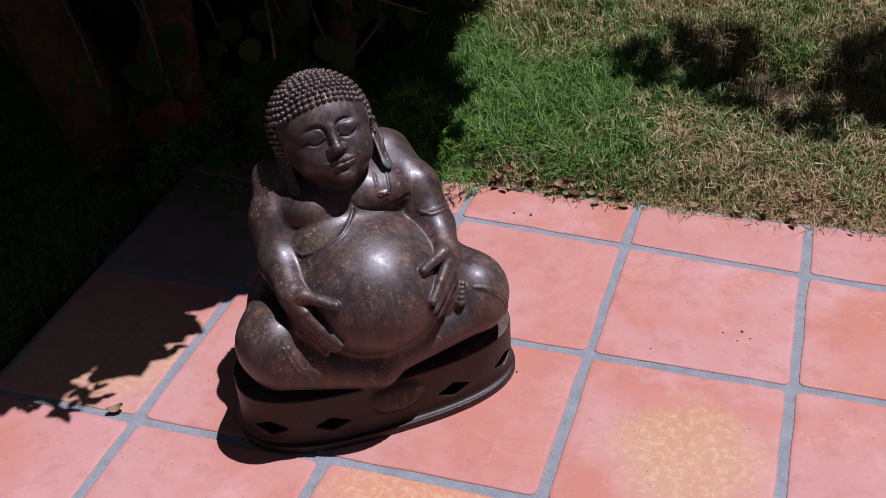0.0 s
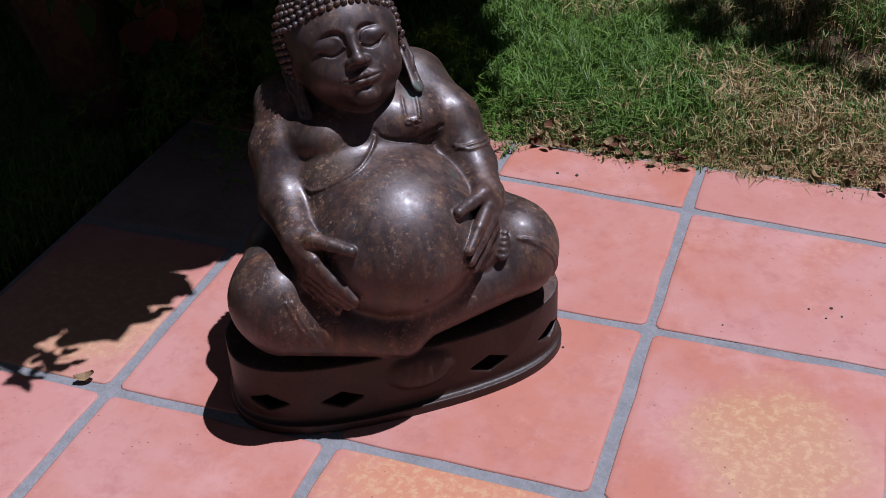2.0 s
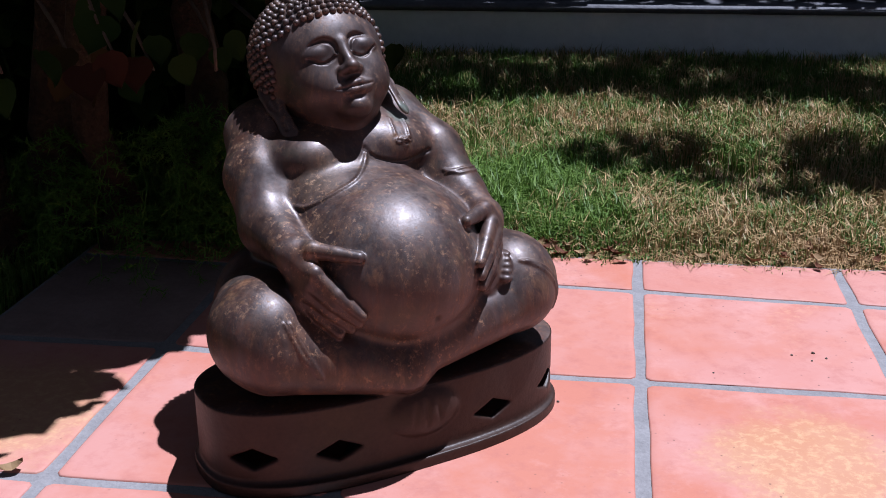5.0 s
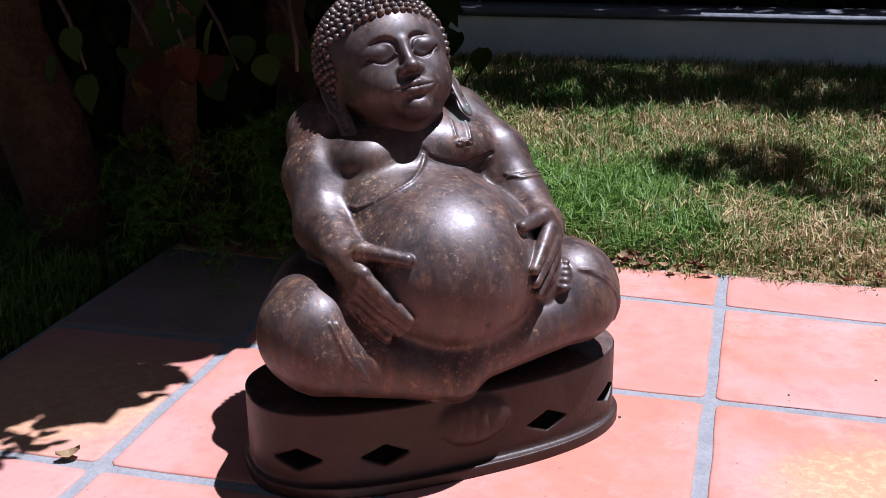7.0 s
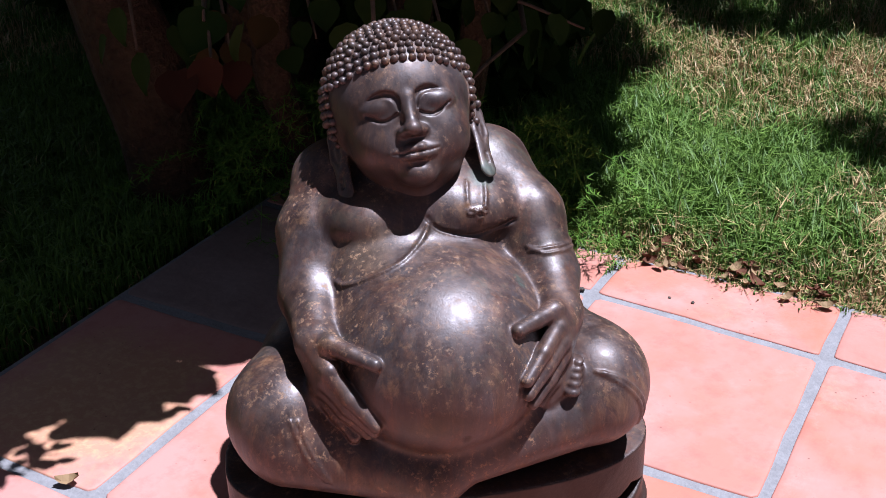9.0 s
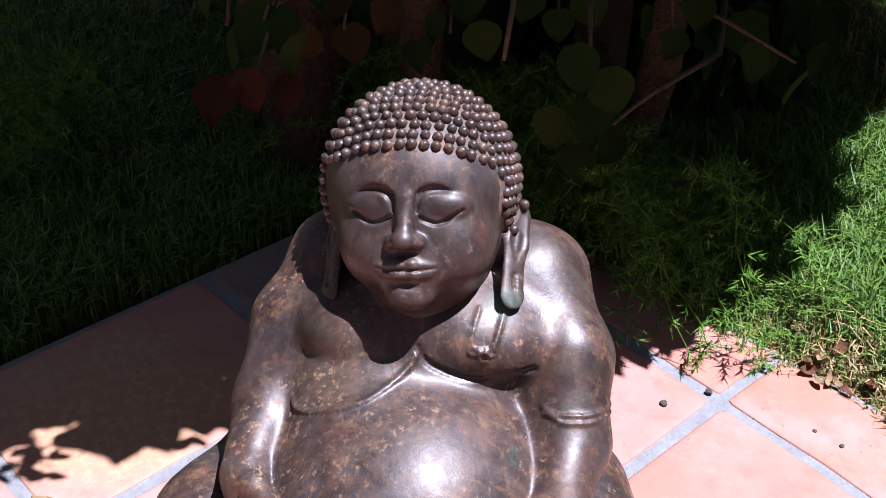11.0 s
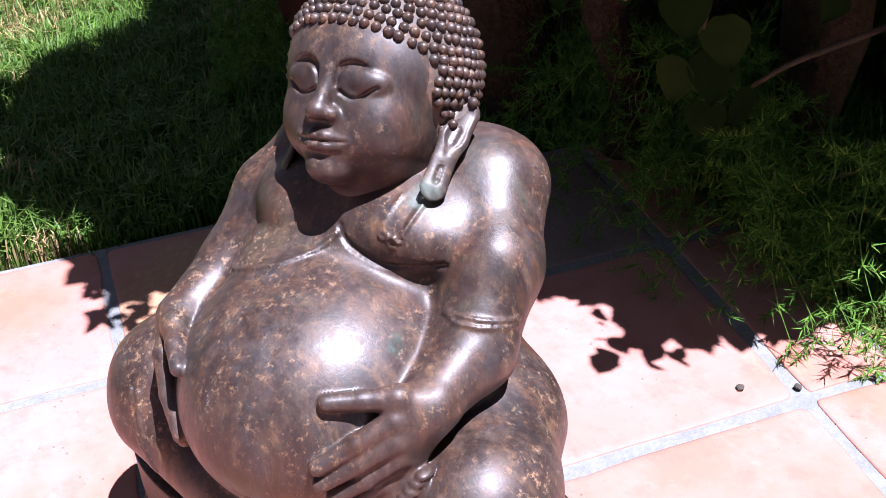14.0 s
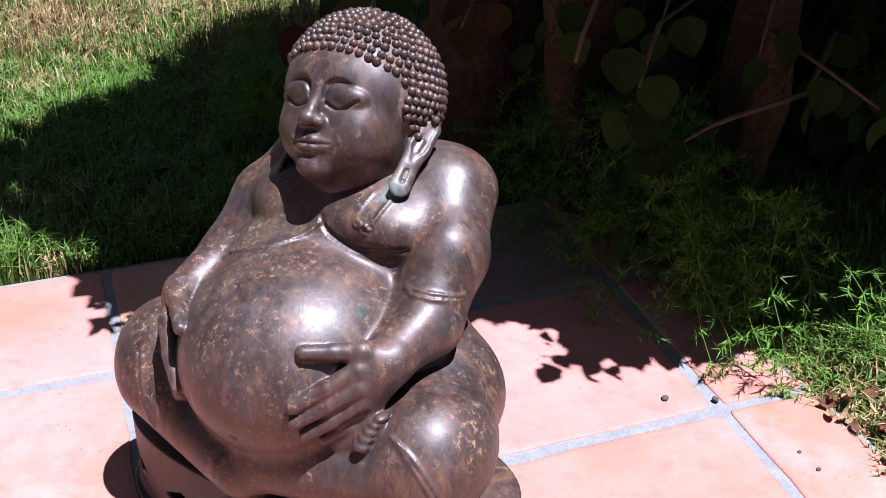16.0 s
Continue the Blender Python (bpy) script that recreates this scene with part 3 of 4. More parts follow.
def curls(c):
    """Beads of hair in rows from the hairline to the crown: vertices and quads."""
    verts, quads = [], []
    rnd = random.Random(2)
    ring, rows = 8, 5
    unit = [(math.cos(2 * math.pi * i / ring) * math.sin(v), math.sin(2 * math.pi * i / ring) * math.sin(v), math.cos(v))
            for v in [0.16 + 1.75 * r / (rows - 1) for r in range(rows)] for i in range(ring)]
    spots = []
    for row in range(-11, 12):
        steps = max(int(2 * math.pi * 0.079 * math.cos(radians(25 + 6 * row)) / 0.0088), 1)
        for n in range(steps):
            turn = 2 * math.pi * (n + 0.5 * (row % 2) + rnd.uniform(-0.10, 0.10)) / steps - math.pi
            droop = 9.0 * min(abs(turn) / 0.84, 1.05) ** 2 * min(1 - row / 11, 1)
            lift = radians(25.5 + 6 * row - droop + rnd.uniform(-0.5, 0.5))
            way = np.array((math.sin(turn) * math.cos(lift), -math.cos(turn) * math.cos(lift), math.sin(lift)))
            p = c.settle(np.array([way * 0.079]))[0]
            grown = row >= 0 or (p[1] > -0.0365 + 0.80 * max(-0.012 - p[2], 0) and p[2] > -0.060)
            if grown and all(np.linalg.norm(p - q) > 0.0066 for q in spots):
                spots.append(p)
    for p in spots:
        out = Vector(c.slope(p[None])[0])
        side = out.orthogonal().normalized()
        up = out.cross(side)
        r = 0.0045 * rnd.uniform(0.88, 1.08)
        base = len(verts)
        at = Vector(p) + out * 0.0006
        verts += [at + (side * u + up * v) * r * (1.0 - 0.10 * max(w, 0)) + out * w * r * 1.0 for u, v, w in unit]
        for j in range(rows - 1):
            for i in range(ring):
                k = (i + 1) % ring
                quads.append((base + j * ring + i, base + (j + 1) * ring + i, base + (j + 1) * ring + k, base + j * ring + k))
        quads += [(base, base + 1, base + 2, base + 3), (base, base + 3, base + 4, base + 7), (base + 4, base + 5, base + 6, base + 7)]
    return np.array([tuple(v) for v in verts]), np.array(quads)


def statue():
    verts, quads, slots, total = [], [], [], 0
    head = shape_head()
    for n, (v, q) in enumerate((shape_body().skin(), head.skin(), curls(head))):
        slot = np.zeros(len(q), np.int32)
        mid = v[q].mean(axis=1)
        if n == 0:
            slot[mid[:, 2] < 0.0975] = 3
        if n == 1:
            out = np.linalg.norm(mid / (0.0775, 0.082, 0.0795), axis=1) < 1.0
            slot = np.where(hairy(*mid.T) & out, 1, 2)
        if n:
            v = set_head(v)
        verts.append(v)
        quads.append(q + total)
        slots.append(slot)
        total += len(v)
    me = mesh_from("statue", np.concatenate(verts), np.concatenate(quads), BRONZE)
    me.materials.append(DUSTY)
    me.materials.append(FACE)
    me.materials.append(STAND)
    me.polygons.foreach_set("material_index", np.concatenate(slots))
    ob = new("statue", me)
    ob.matrix_world = pose(-0.299, -0.490, 0.001, 0, 0, 38)
    return tagged(ob, "dark aged bronze seated figure with a round belly on pierced base", "statue")


statue()


# ---- patio ----
def row_line(j, x, y):
    """The height on the plan of a joint between rows, which are not laid quite true."""
    if j == 1:
        return 0.003 - 0.055 * x
    if j == 2:
        return y + 0.026 * min(max((-0.33 - x) / 0.3, 0), 1)
    return y


def patio():
    xs = [-0.955, -0.660, -0.330, 0.004, 0.329, 0.655, 0.98, 1.305, 1.63]
    ys = [0.150, 0.008, -0.318, -0.650, -0.975, -1.30, -1.625, -1.95, -2.275, -2.60]
    bed = bmesh.new()
    bmesh.ops.create_cube(bed, size=1, matrix=Matrix.LocRotScale(((xs[0] + xs[-1]) / 2, (ys[0] + ys[-1]) / 2, -0.0308), None, (xs[-1] - xs[0], ys[0] - ys[-1], 0.06)))
    me = bpy.data.meshes.new("patio")
    bed.to_mesh(me)
    bed.free()
    me.materials.append(GROUT)
    ground = tagged(new("patio", me), "square terracotta paving tiles with wide grey grout joints", "patio", kind="structure")
    rnd = random.Random(4)
    for i in range(len(xs) - 1):
        for j in range(len(ys) - 1):
            x0, x1, y1, y0 = xs[i], xs[i + 1], ys[j], ys[j + 1]
            gap = 0.0082
            skew = [rnd.uniform(-0.0025, 0.0025) for _ in range(4)]
            c = [(x0 + gap + skew[0], row_line(j + 1, x0, y0) + gap), (x1 - gap + skew[1], row_line(j + 1, x1, y0) + gap + skew[2]), (x1 - gap, row_line(j, x1, y1) - gap), (x0 + gap, row_line(j, x0, y1) - gap + skew[3])]
            bm = bmesh.new()
            rings = []
            for inset, z in ((0.0, -0.004), (0.0, 0.0002), (0.0025, 0.0012), (0.010, 0.0016)):
                ring = []
                mid = Vector((sum(p[0] for p in c) / 4, sum(p[1] for p in c) / 4))
                for k in range(4):
                    a, b = Vector(c[k]), Vector(c[(k + 1) % 4])
                    for t in (0.018, 0.045, 0.22, 0.41, 0.6, 0.79, 0.955, 0.982):
                        p = a.lerp(b, t)
                        wob = noise.noise(Vector((p.x * 14 + i * 7, p.y * 14 + j * 3, 0))) * 0.0035
                        edge = (mid - p).normalized()
                        p = p + edge * (inset + wob + (0.0008 if t in (0.018, 0.982) else 0.0))
                        ring.append(bm.verts.new((p.x, p.y, z)))
                rings.append(ring)
            for low, high in zip(rings[:-1], rings[1:]):
                for k in range(len(low)):
                    n = (k + 1) % len(low)
                    bm.faces.new((low[k], low[n], high[n], high[k]))
            bm.faces.new(rings[-1])
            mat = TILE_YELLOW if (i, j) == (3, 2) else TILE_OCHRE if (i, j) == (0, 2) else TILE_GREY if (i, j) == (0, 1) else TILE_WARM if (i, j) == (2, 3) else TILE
            part("tile", bm, mat, ground)


# ---- lawn ----
def lawn():
    bm = bmesh.new()
    bmesh.ops.create_grid(bm, x_segments=2, y_segments=2, size=1)
    for v in bm.verts:
        v.co = (v.co.x * 300, v.co.y * 300, -0.03)
    me = bpy.data.meshes.new("ground")
    bm.to_mesh(me)
    bm.free()
    me.materials.append(SOIL)
    tagged(new("ground", me), "brown soil under the lawn", "ground", kind="structure")
    rng = np.random.default_rng(3)

    def scatter(fields):
        p = np.concatenate([np.stack([rng.uniform(x0, x1, n), rng.uniform(y0, y1, n)], 1) for x0, x1, y0, y1, n in fields])
        edge = 0.012 * np.sin(p[:, 0] * 21) + 0.01 * np.sin(p[:, 0] * 47 + 1) + 0.012 * np.sin(p[:, 1] * 17)
        on_patio = (p[:, 1] < 0.118 + edge) & (p[:, 0] > -0.958 + edge) & (p[:, 0] < 1.64) & (p[:, 1] > -2.61)
        bare = np.hypot((p[:, 0] - 0.20) / 0.16, (p[:, 1] - 0.71) / 0.11) + 0.35 * np.sin(p[:, 0] * 60) * np.sin(p[:, 1] * 50)
        return p[~on_patio & ((bare > 1.0) | (rng.uniform(0, 1, len(p)) < 0.10))]

    # tufts of several blades from one root, in the fields nearest to the patio denser than elsewhere
    tufts = scatter(((-1.0, 1.3, 0.10, 0.8, 5200), (-1.0, 1.6, 0.8, 2.05, 6000), (-1.9, -0.94, -1.5, 0.9, 6500), (-3.6, -1.9, -1.3, 2.0, 5500), (-1.9, -1.0, 0.9, 2.0, 900)))
    many = rng.integers(8, 22, len(tufts))
    p = np.repeat(tufts, many, 0)
    vigour = np.repeat(rng.uniform(0.6, 1.15, len(tufts)), many)
    p = p + rng.normal(size=p.shape) * 0.009
    loose = scatter(((-1.0, 1.3, 0.10, 0.8, 14000), (-1.0, 1.6, 0.8, 2.05, 14000), (-1.9, -0.94, -1.5, 0.9, 16000), (-3.6, -1.9, -1.3, 2.0, 12000), (1.66, 3.8, -3.4, 2.05, 36000), (-3.6, 1.66, -3.9, -2.63, 26000), (-3.6, -0.98, -2.63, -1.4, 26000)))
    p, vigour = np.concatenate([p, loose]), np.concatenate([vigour, np.full(len(loose), 0.8)])
    n = len(p)
    turn, lean = rng.uniform(0, 2 * np.pi, n), rng.uniform(0.15, 1.25, n)
    near = np.minimum(np.clip((p[:, 1] - 0.11) / 0.14, 0.30, 1) + np.clip((-0.95 - p[:, 0]) / 0.12, 0, 1) + (p[:, 1] < -1.4) + (p[:, 0] > 1.6), 1)
    lush = 1.0 + 0.35 * np.exp(-((p[:, 0] + 0.35) ** 2 + (p[:, 1] - 0.45) ** 2) / 0.14) - 0.25 * np.exp(-((p[:, 0] - 0.55) ** 2 + (p[:, 1] - 0.3) ** 2) / 0.2)
    tall = rng.uniform(0.020, 0.062, n) * near * vigour * lush
    wide = rng.uniform(0.0008, 0.0018, n)

    def blades(p, z, tall, wide, turn, lean, rise):
        n = len(p)
        base = np.stack([p[:, 0], p[:, 1], np.full(n, z) if np.isscalar(z) else z], 1)
        way = np.stack([np.cos(turn), np.sin(turn), np.zeros(n)], 1)
        side = np.stack([-np.sin(turn), np.cos(turn), np.zeros(n)], 1) * wide[:, None]
        up = np.array([0, 0, 1.0])
        mid = base + up * (tall * 0.62 * rise + 0.022 * rise)[:, None] + way * (tall * 0.28 * lean)[:, None]
        tip = base + up * (tall * (1.08 - 0.3 * lean) * rise + 0.022 * rise)[:, None] + way * (tall * 0.95 * lean)[:, None]
        verts = np.stack([base - side, base + side, mid - side * 0.8, mid + side * 0.8, tip], 1).reshape(-1, 3)
        k = np.arange(n, dtype=np.int32)[:, None] * 5
        return verts, np.concatenate([k + [[0, 1, 3]], k + [[0, 3, 2]], k + [[2, 3, 4]]])

    me = mesh_from("grass", *blades(p, -0.028, tall, wide, turn, lean, np.ones(n)), BLADES, False)
    tagged(new("grass", me), "sunlit lawn of green and straw-coloured blades", "grass", kind="stuff")
    p = scatter(((-0.9, 1.3, 0.12, 0.5, 20000), (-0.9, 1.4, 0.5, 1.4, 14000), (-0.45, 0.9, 0.125, 0.24, 7000), (-2.6, -0.96, -1.2, 0.3, 9000)))
    n = len(p)
    v, f = blades(p, rng.uniform(-0.026, -0.004, n), rng.uniform(0.018, 0.045, n), rng.uniform(0.0005, 0.0012, n), rng.uniform(0, 2 * np.pi, n), rng.uniform(0.9, 1.3, n), rng.uniform(0.0, 0.35, n))
    tagged(new("thatch", mesh_from("thatch", v, f, STRAW, False)), "dry brown thatch lying between the grass blades", "thatch", kind="stuff")


# ---- low garden wall ----
def garden_wall():
    bm = bmesh.new()
    bmesh.ops.create_cube(bm, size=1, matrix=Matrix.LocRotScale((0, 2.15, 0.055), None, (9, 0.16, 0.18)))
    me = bpy.data.meshes.new("wall_north")
    bm.to_mesh(me)
    bm.free()
    me.materials.append(RENDER)
    wall = tagged(new("wall_north", me), "low pale rendered garden wall with a dark coping", "wall", kind="structure")
    cap = bmesh.new()
    bmesh.ops.create_cube(cap, size=1, matrix=Matrix.LocRotScale((0, 2.15, 0.160), None, (9, 0.19, 0.026)))
    bmesh.ops.bevel(cap, geom=list(cap.edges), offset=0.006, segments=2, affect="EDGES")
    part("coping", cap, COPING, wall)


def tube(bm, line, radii, sides=8):
    """A bent, tapering rod through the points of a line."""
    rings = []
    for n, p in enumerate(line):
        a, b = line[max(n - 1, 0)], line[min(n + 1, len(line) - 1)]
        way = (Vector(b) - Vector(a)).normalized()
        u = way.orthogonal().normalized()
        if rings:
            u = (last - way * last.dot(way)).normalized()
        last = u
        v = way.cross(u)
        rings.append([bm.verts.new(Vector(p) + (u * math.cos(2 * math.pi * k / sides) + v * math.sin(2 * math.pi * k / sides)) * radii[n]) for k in range(sides)])
    for a, b in zip(rings[:-1], rings[1:]):
        for k in range(sides):
            n = (k + 1) % sides
            bm.faces.new((a[k], a[n], b[n], b[k]))
    bm.faces.new(rings[0][::-1])
    bm.faces.new(rings[-1])


def leaf_cloud(rng, centres, n, size, spread=1.0):
    """Folded heart-shaped leaves scattered through round clumps: vertices and triangles."""
    room = np.array(centres)
    room = room[:, 3] * room[:, 4]
    which = rng.choice(len(centres), n, p=room / room.sum())
    c = np.array(centres)[which]
    d = rng.normal(size=(n, 3))
    d = d / np.linalg.norm(d, axis=1, keepdims=True) * rng.uniform(0.25, 1, n)[:, None] ** 0.45
    at = c[:, :3] + d * c[:, 3:6] * spread
    outline = np.array([(0, 0, 0), (0.30, 0.12, 0.06), (0.48, 0.40, 0.10), (0.30, 0.78, 0.05), (0, 1.05, -0.08), (-0.30, 0.78, 0.05), (-0.48, 0.40, 0.10), (-0.30, 0.12, 0.06)])
    tri = np.array([(0, 1, 2), (0, 2, 3), (0, 3, 4), (0, 4, 5), (0, 5, 6), (0, 6, 7)])
    y = d + rng.normal(size=(n, 3)) * 0.7 + np.array([0, 0, -0.6])
    y /= np.linalg.norm(y, axis=1, keepdims=True)
    z = np.cross(y, rng.normal(size=(n, 3)))
    z /= np.linalg.norm(z, axis=1, keepdims=True)
    x = np.cross(y, z)
    s = rng.uniform(0.6, 1.25, n)[:, None] * size
    verts = at[:, None] + (outline[None, :, 0:1] * x[:, None] + outline[None, :, 1:2] * y[:, None] + outline[None, :, 2:3] * z[:, None]) * s[:, None]
    faces = np.arange(n)[:, None, None] * len(outline) + tri[None]
    return verts.reshape(-1, 3), faces.reshape(-1, 3)


# ---- bush at the corner of the patio ----
def bent(rnd, a, b, steps, sway, rise=0.0):
    """A wavering line from a to b."""
    a, b = Vector(a), Vector(b)
    return [a.lerp(b, n / steps) + Vector([rnd.uniform(-sway, sway) if 0 < n < steps else 0 for _ in range(3)]) + Vector((0, 0, rise * math.sin(math.pi * n / steps))) for n in range(steps + 1)]


def over(sx, sy, height, rx, ry, rz):
    """A clump of leaves at a height whose shade falls round (sx, sy)."""
    return (sx + sun_way.x / sun_way.z * height, sy + sun_way.y / sun_way.z * height, height, rx, ry, rz)


def corner_bush():
    rnd = random.Random(11)
    bush = tagged(new("bush"), "large shady bush with several flaking brown stems and broad leaves", "bush")
    stems = [((-1.10, 0.02), (-1.35, 0.0), 0.060), ((-1.02, 0.16), (-0.95, 0.20), 0.048), ((-0.64, 0.23), (-0.60, 0.26), 0.022), ((-1.34, 0.22), (-1.7, 0.2), 0.055), ((-1.15, 0.42), (-1.1, 0.7), 0.05), ((-0.86, 0.34), (-0.70, 0.45), 0.032), ((-0.92, 0.10), (-0.80, 0.0), 0.030)]
    tops = []
    for (x, y), (tx, ty), r in stems:
        bm = bmesh.new()
        line = bent(rnd, (x, y, -0.05), (tx, ty, 1.35), 10, 0.034)
        tube(bm, line, [r * (1.3 - 0.07 * n) * rnd.uniform(0.85, 1.12) for n in range(11)], 12)
        part("stem", bm, BARK, bush)
        tops.append(line[8])
    rng = np.random.default_rng(8)
    shade = [over(-1.02, 0.22, 1.30, 0.50, 0.46, 0.22), over(-0.61, 0.06, 0.82, 0.15, 0.15, 0.10), over(-0.80, -0.12, 1.0, 0.17, 0.17, 0.10), over(-0.58, 0.23, 0.9, 0.12, 0.13, 0.10), over(-0.86, -0.29, 1.10, 0.17, 0.21, 0.12), over(-0.95, -0.50, 1.15, 0.20, 0.15, 0.10), over(-0.64, 0.38, 0.90, 0.15, 0.24, 0.12), over(-0.78, 0.75, 1.0, 0.16, 0.24, 0.12), over(-1.33, -0.36, 1.35, 0.40, 0.46, 0.20),
             over(-1.72, 0.05, 1.40, 0.52, 0.52, 0.22), over(-1.15, 0.72, 1.35, 0.50, 0.45, 0.22)]
    for clump in shade:
        bm = bmesh.new()
        start = min(tops, key=lambda p: (p - Vector(clump[:3])).length)
        line = bent(rnd, start, clump[:3], 6, 0.03, 0.12)
        tube(bm, line, [0.022 - 0.0025 * n for n in range(7)], 7)
        part("limb", bm, BARK, bush)
    # upper clumps added out of view to keep sky light off the bush
    high = [over(-1.08, 0.25, 2.0, 0.42, 0.42, 0.25), over(-1.40, -0.30, 2.1, 0.36, 0.38, 0.25), over(-1.75, 0.1, 2.1, 0.45, 0.45, 0.3), over(-1.20, 0.85, 2.0, 0.6, 0.5, 0.3), over(-2.2, 0.8, 2.0, 0.6, 0.6, 0.3)]
    # lower clumps added within the same shade, to block more sky light
    low = [over(-1.02, 0.22, 0.80, 0.30, 0.28, 0.12), over(-1.05, 0.62, 0.75, 0.34, 0.28, 0.14), over(-1.42, -0.05, 0.85, 0.38, 0.40, 0.14), over(-0.78, 0.40, 0.70, 0.14, 0.20, 0.10)]
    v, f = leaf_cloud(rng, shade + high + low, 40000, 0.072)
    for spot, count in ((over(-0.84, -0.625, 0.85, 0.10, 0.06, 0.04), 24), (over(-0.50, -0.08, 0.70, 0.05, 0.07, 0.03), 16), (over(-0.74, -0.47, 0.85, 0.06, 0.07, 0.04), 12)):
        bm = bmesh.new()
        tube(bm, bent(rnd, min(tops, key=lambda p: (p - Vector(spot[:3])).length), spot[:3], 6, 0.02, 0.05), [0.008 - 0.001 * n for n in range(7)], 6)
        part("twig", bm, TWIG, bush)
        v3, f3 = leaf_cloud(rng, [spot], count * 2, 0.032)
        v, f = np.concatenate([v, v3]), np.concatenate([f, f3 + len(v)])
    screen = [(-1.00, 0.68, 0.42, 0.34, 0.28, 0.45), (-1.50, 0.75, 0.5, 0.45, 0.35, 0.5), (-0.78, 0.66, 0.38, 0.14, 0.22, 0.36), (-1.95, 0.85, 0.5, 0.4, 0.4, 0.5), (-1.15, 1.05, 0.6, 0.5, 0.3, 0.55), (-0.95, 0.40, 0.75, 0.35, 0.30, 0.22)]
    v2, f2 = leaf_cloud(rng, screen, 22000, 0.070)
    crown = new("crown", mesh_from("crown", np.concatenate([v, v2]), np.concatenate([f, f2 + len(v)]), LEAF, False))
    crown.parent = bush
    tagged(crown, kind="stuff")
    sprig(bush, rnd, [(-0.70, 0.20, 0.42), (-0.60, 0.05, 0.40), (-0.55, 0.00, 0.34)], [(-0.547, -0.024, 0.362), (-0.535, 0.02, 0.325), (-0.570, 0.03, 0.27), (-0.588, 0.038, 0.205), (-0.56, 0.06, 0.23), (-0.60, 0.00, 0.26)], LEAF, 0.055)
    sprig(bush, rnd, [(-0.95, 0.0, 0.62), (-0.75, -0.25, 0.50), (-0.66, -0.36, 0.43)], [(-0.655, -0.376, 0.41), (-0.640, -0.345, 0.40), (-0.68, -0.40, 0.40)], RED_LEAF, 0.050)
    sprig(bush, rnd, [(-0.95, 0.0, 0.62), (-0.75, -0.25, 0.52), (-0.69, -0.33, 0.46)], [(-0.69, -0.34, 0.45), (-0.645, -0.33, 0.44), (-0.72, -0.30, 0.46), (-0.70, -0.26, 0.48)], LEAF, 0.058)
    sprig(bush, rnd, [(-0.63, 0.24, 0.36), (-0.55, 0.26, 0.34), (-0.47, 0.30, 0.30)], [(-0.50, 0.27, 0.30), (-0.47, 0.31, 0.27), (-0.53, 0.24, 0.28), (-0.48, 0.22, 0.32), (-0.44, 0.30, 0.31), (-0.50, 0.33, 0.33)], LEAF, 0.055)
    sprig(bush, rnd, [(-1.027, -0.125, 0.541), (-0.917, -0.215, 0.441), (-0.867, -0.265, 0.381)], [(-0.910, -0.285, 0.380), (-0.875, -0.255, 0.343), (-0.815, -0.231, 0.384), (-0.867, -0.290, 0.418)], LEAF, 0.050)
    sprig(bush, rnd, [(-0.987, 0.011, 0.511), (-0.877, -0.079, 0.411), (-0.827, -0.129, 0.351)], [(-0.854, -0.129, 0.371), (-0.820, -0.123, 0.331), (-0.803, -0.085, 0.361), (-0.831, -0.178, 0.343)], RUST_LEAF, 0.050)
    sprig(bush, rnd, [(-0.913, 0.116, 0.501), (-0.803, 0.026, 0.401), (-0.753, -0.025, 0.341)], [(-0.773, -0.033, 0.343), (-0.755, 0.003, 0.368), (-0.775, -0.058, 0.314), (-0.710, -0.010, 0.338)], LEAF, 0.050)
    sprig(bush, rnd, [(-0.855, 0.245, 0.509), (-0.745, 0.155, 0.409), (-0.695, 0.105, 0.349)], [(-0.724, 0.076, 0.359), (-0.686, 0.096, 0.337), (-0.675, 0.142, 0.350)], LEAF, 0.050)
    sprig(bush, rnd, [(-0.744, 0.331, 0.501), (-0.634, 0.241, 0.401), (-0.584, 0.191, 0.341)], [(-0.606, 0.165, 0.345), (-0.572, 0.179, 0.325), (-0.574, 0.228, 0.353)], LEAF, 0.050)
    for stops in ([(-0.585, 0.093, 0.241), (-0.575, 0.125, 0.262), (-0.572, 0.155, 0.271), (-0.55, 0.25, 0.30), (-0.60, 0.32, 0.36)], [(-0.569, 0.136, 0.096), (-0.562, 0.20, 0.108), (-0.564, 0.261, 0.105), (-0.60, 0.30, 0.09)], [(-0.564, 0.25, 0.105), (-0.58, 0.268, 0.135)], [(-0.647, -0.04, 0.345), (-0.65, -0.03, 0.38), (-0.70, 0.05, 0.50)]):
        bm = bmesh.new()
        tube(bm, stops, [0.0026 + 0.0006 * n for n in range(len(stops))], 6)
        part("twig", bm, TWIG, bush)


def hedge():
    rng = np.random.default_rng(15)
    clumps = [(-3.4 + 0.55 * n, 2.62 + 0.1 * (n % 3), 0.55 + 0.1 * (n % 2), 0.50, 0.34, 0.62) for n in range(14)] + [(-3.4 + 0.6 * n, 3.05, 0.6, 0.55, 0.30, 0.75) for n in range(13)]
    v, f = leaf_cloud(rng, clumps, 42000, 0.075)
    tagged(new("hedge", mesh_from("hedge", v, f, LEAF, False)), "dense dark green hedge behind the low garden wall", "hedge", kind="stuff")


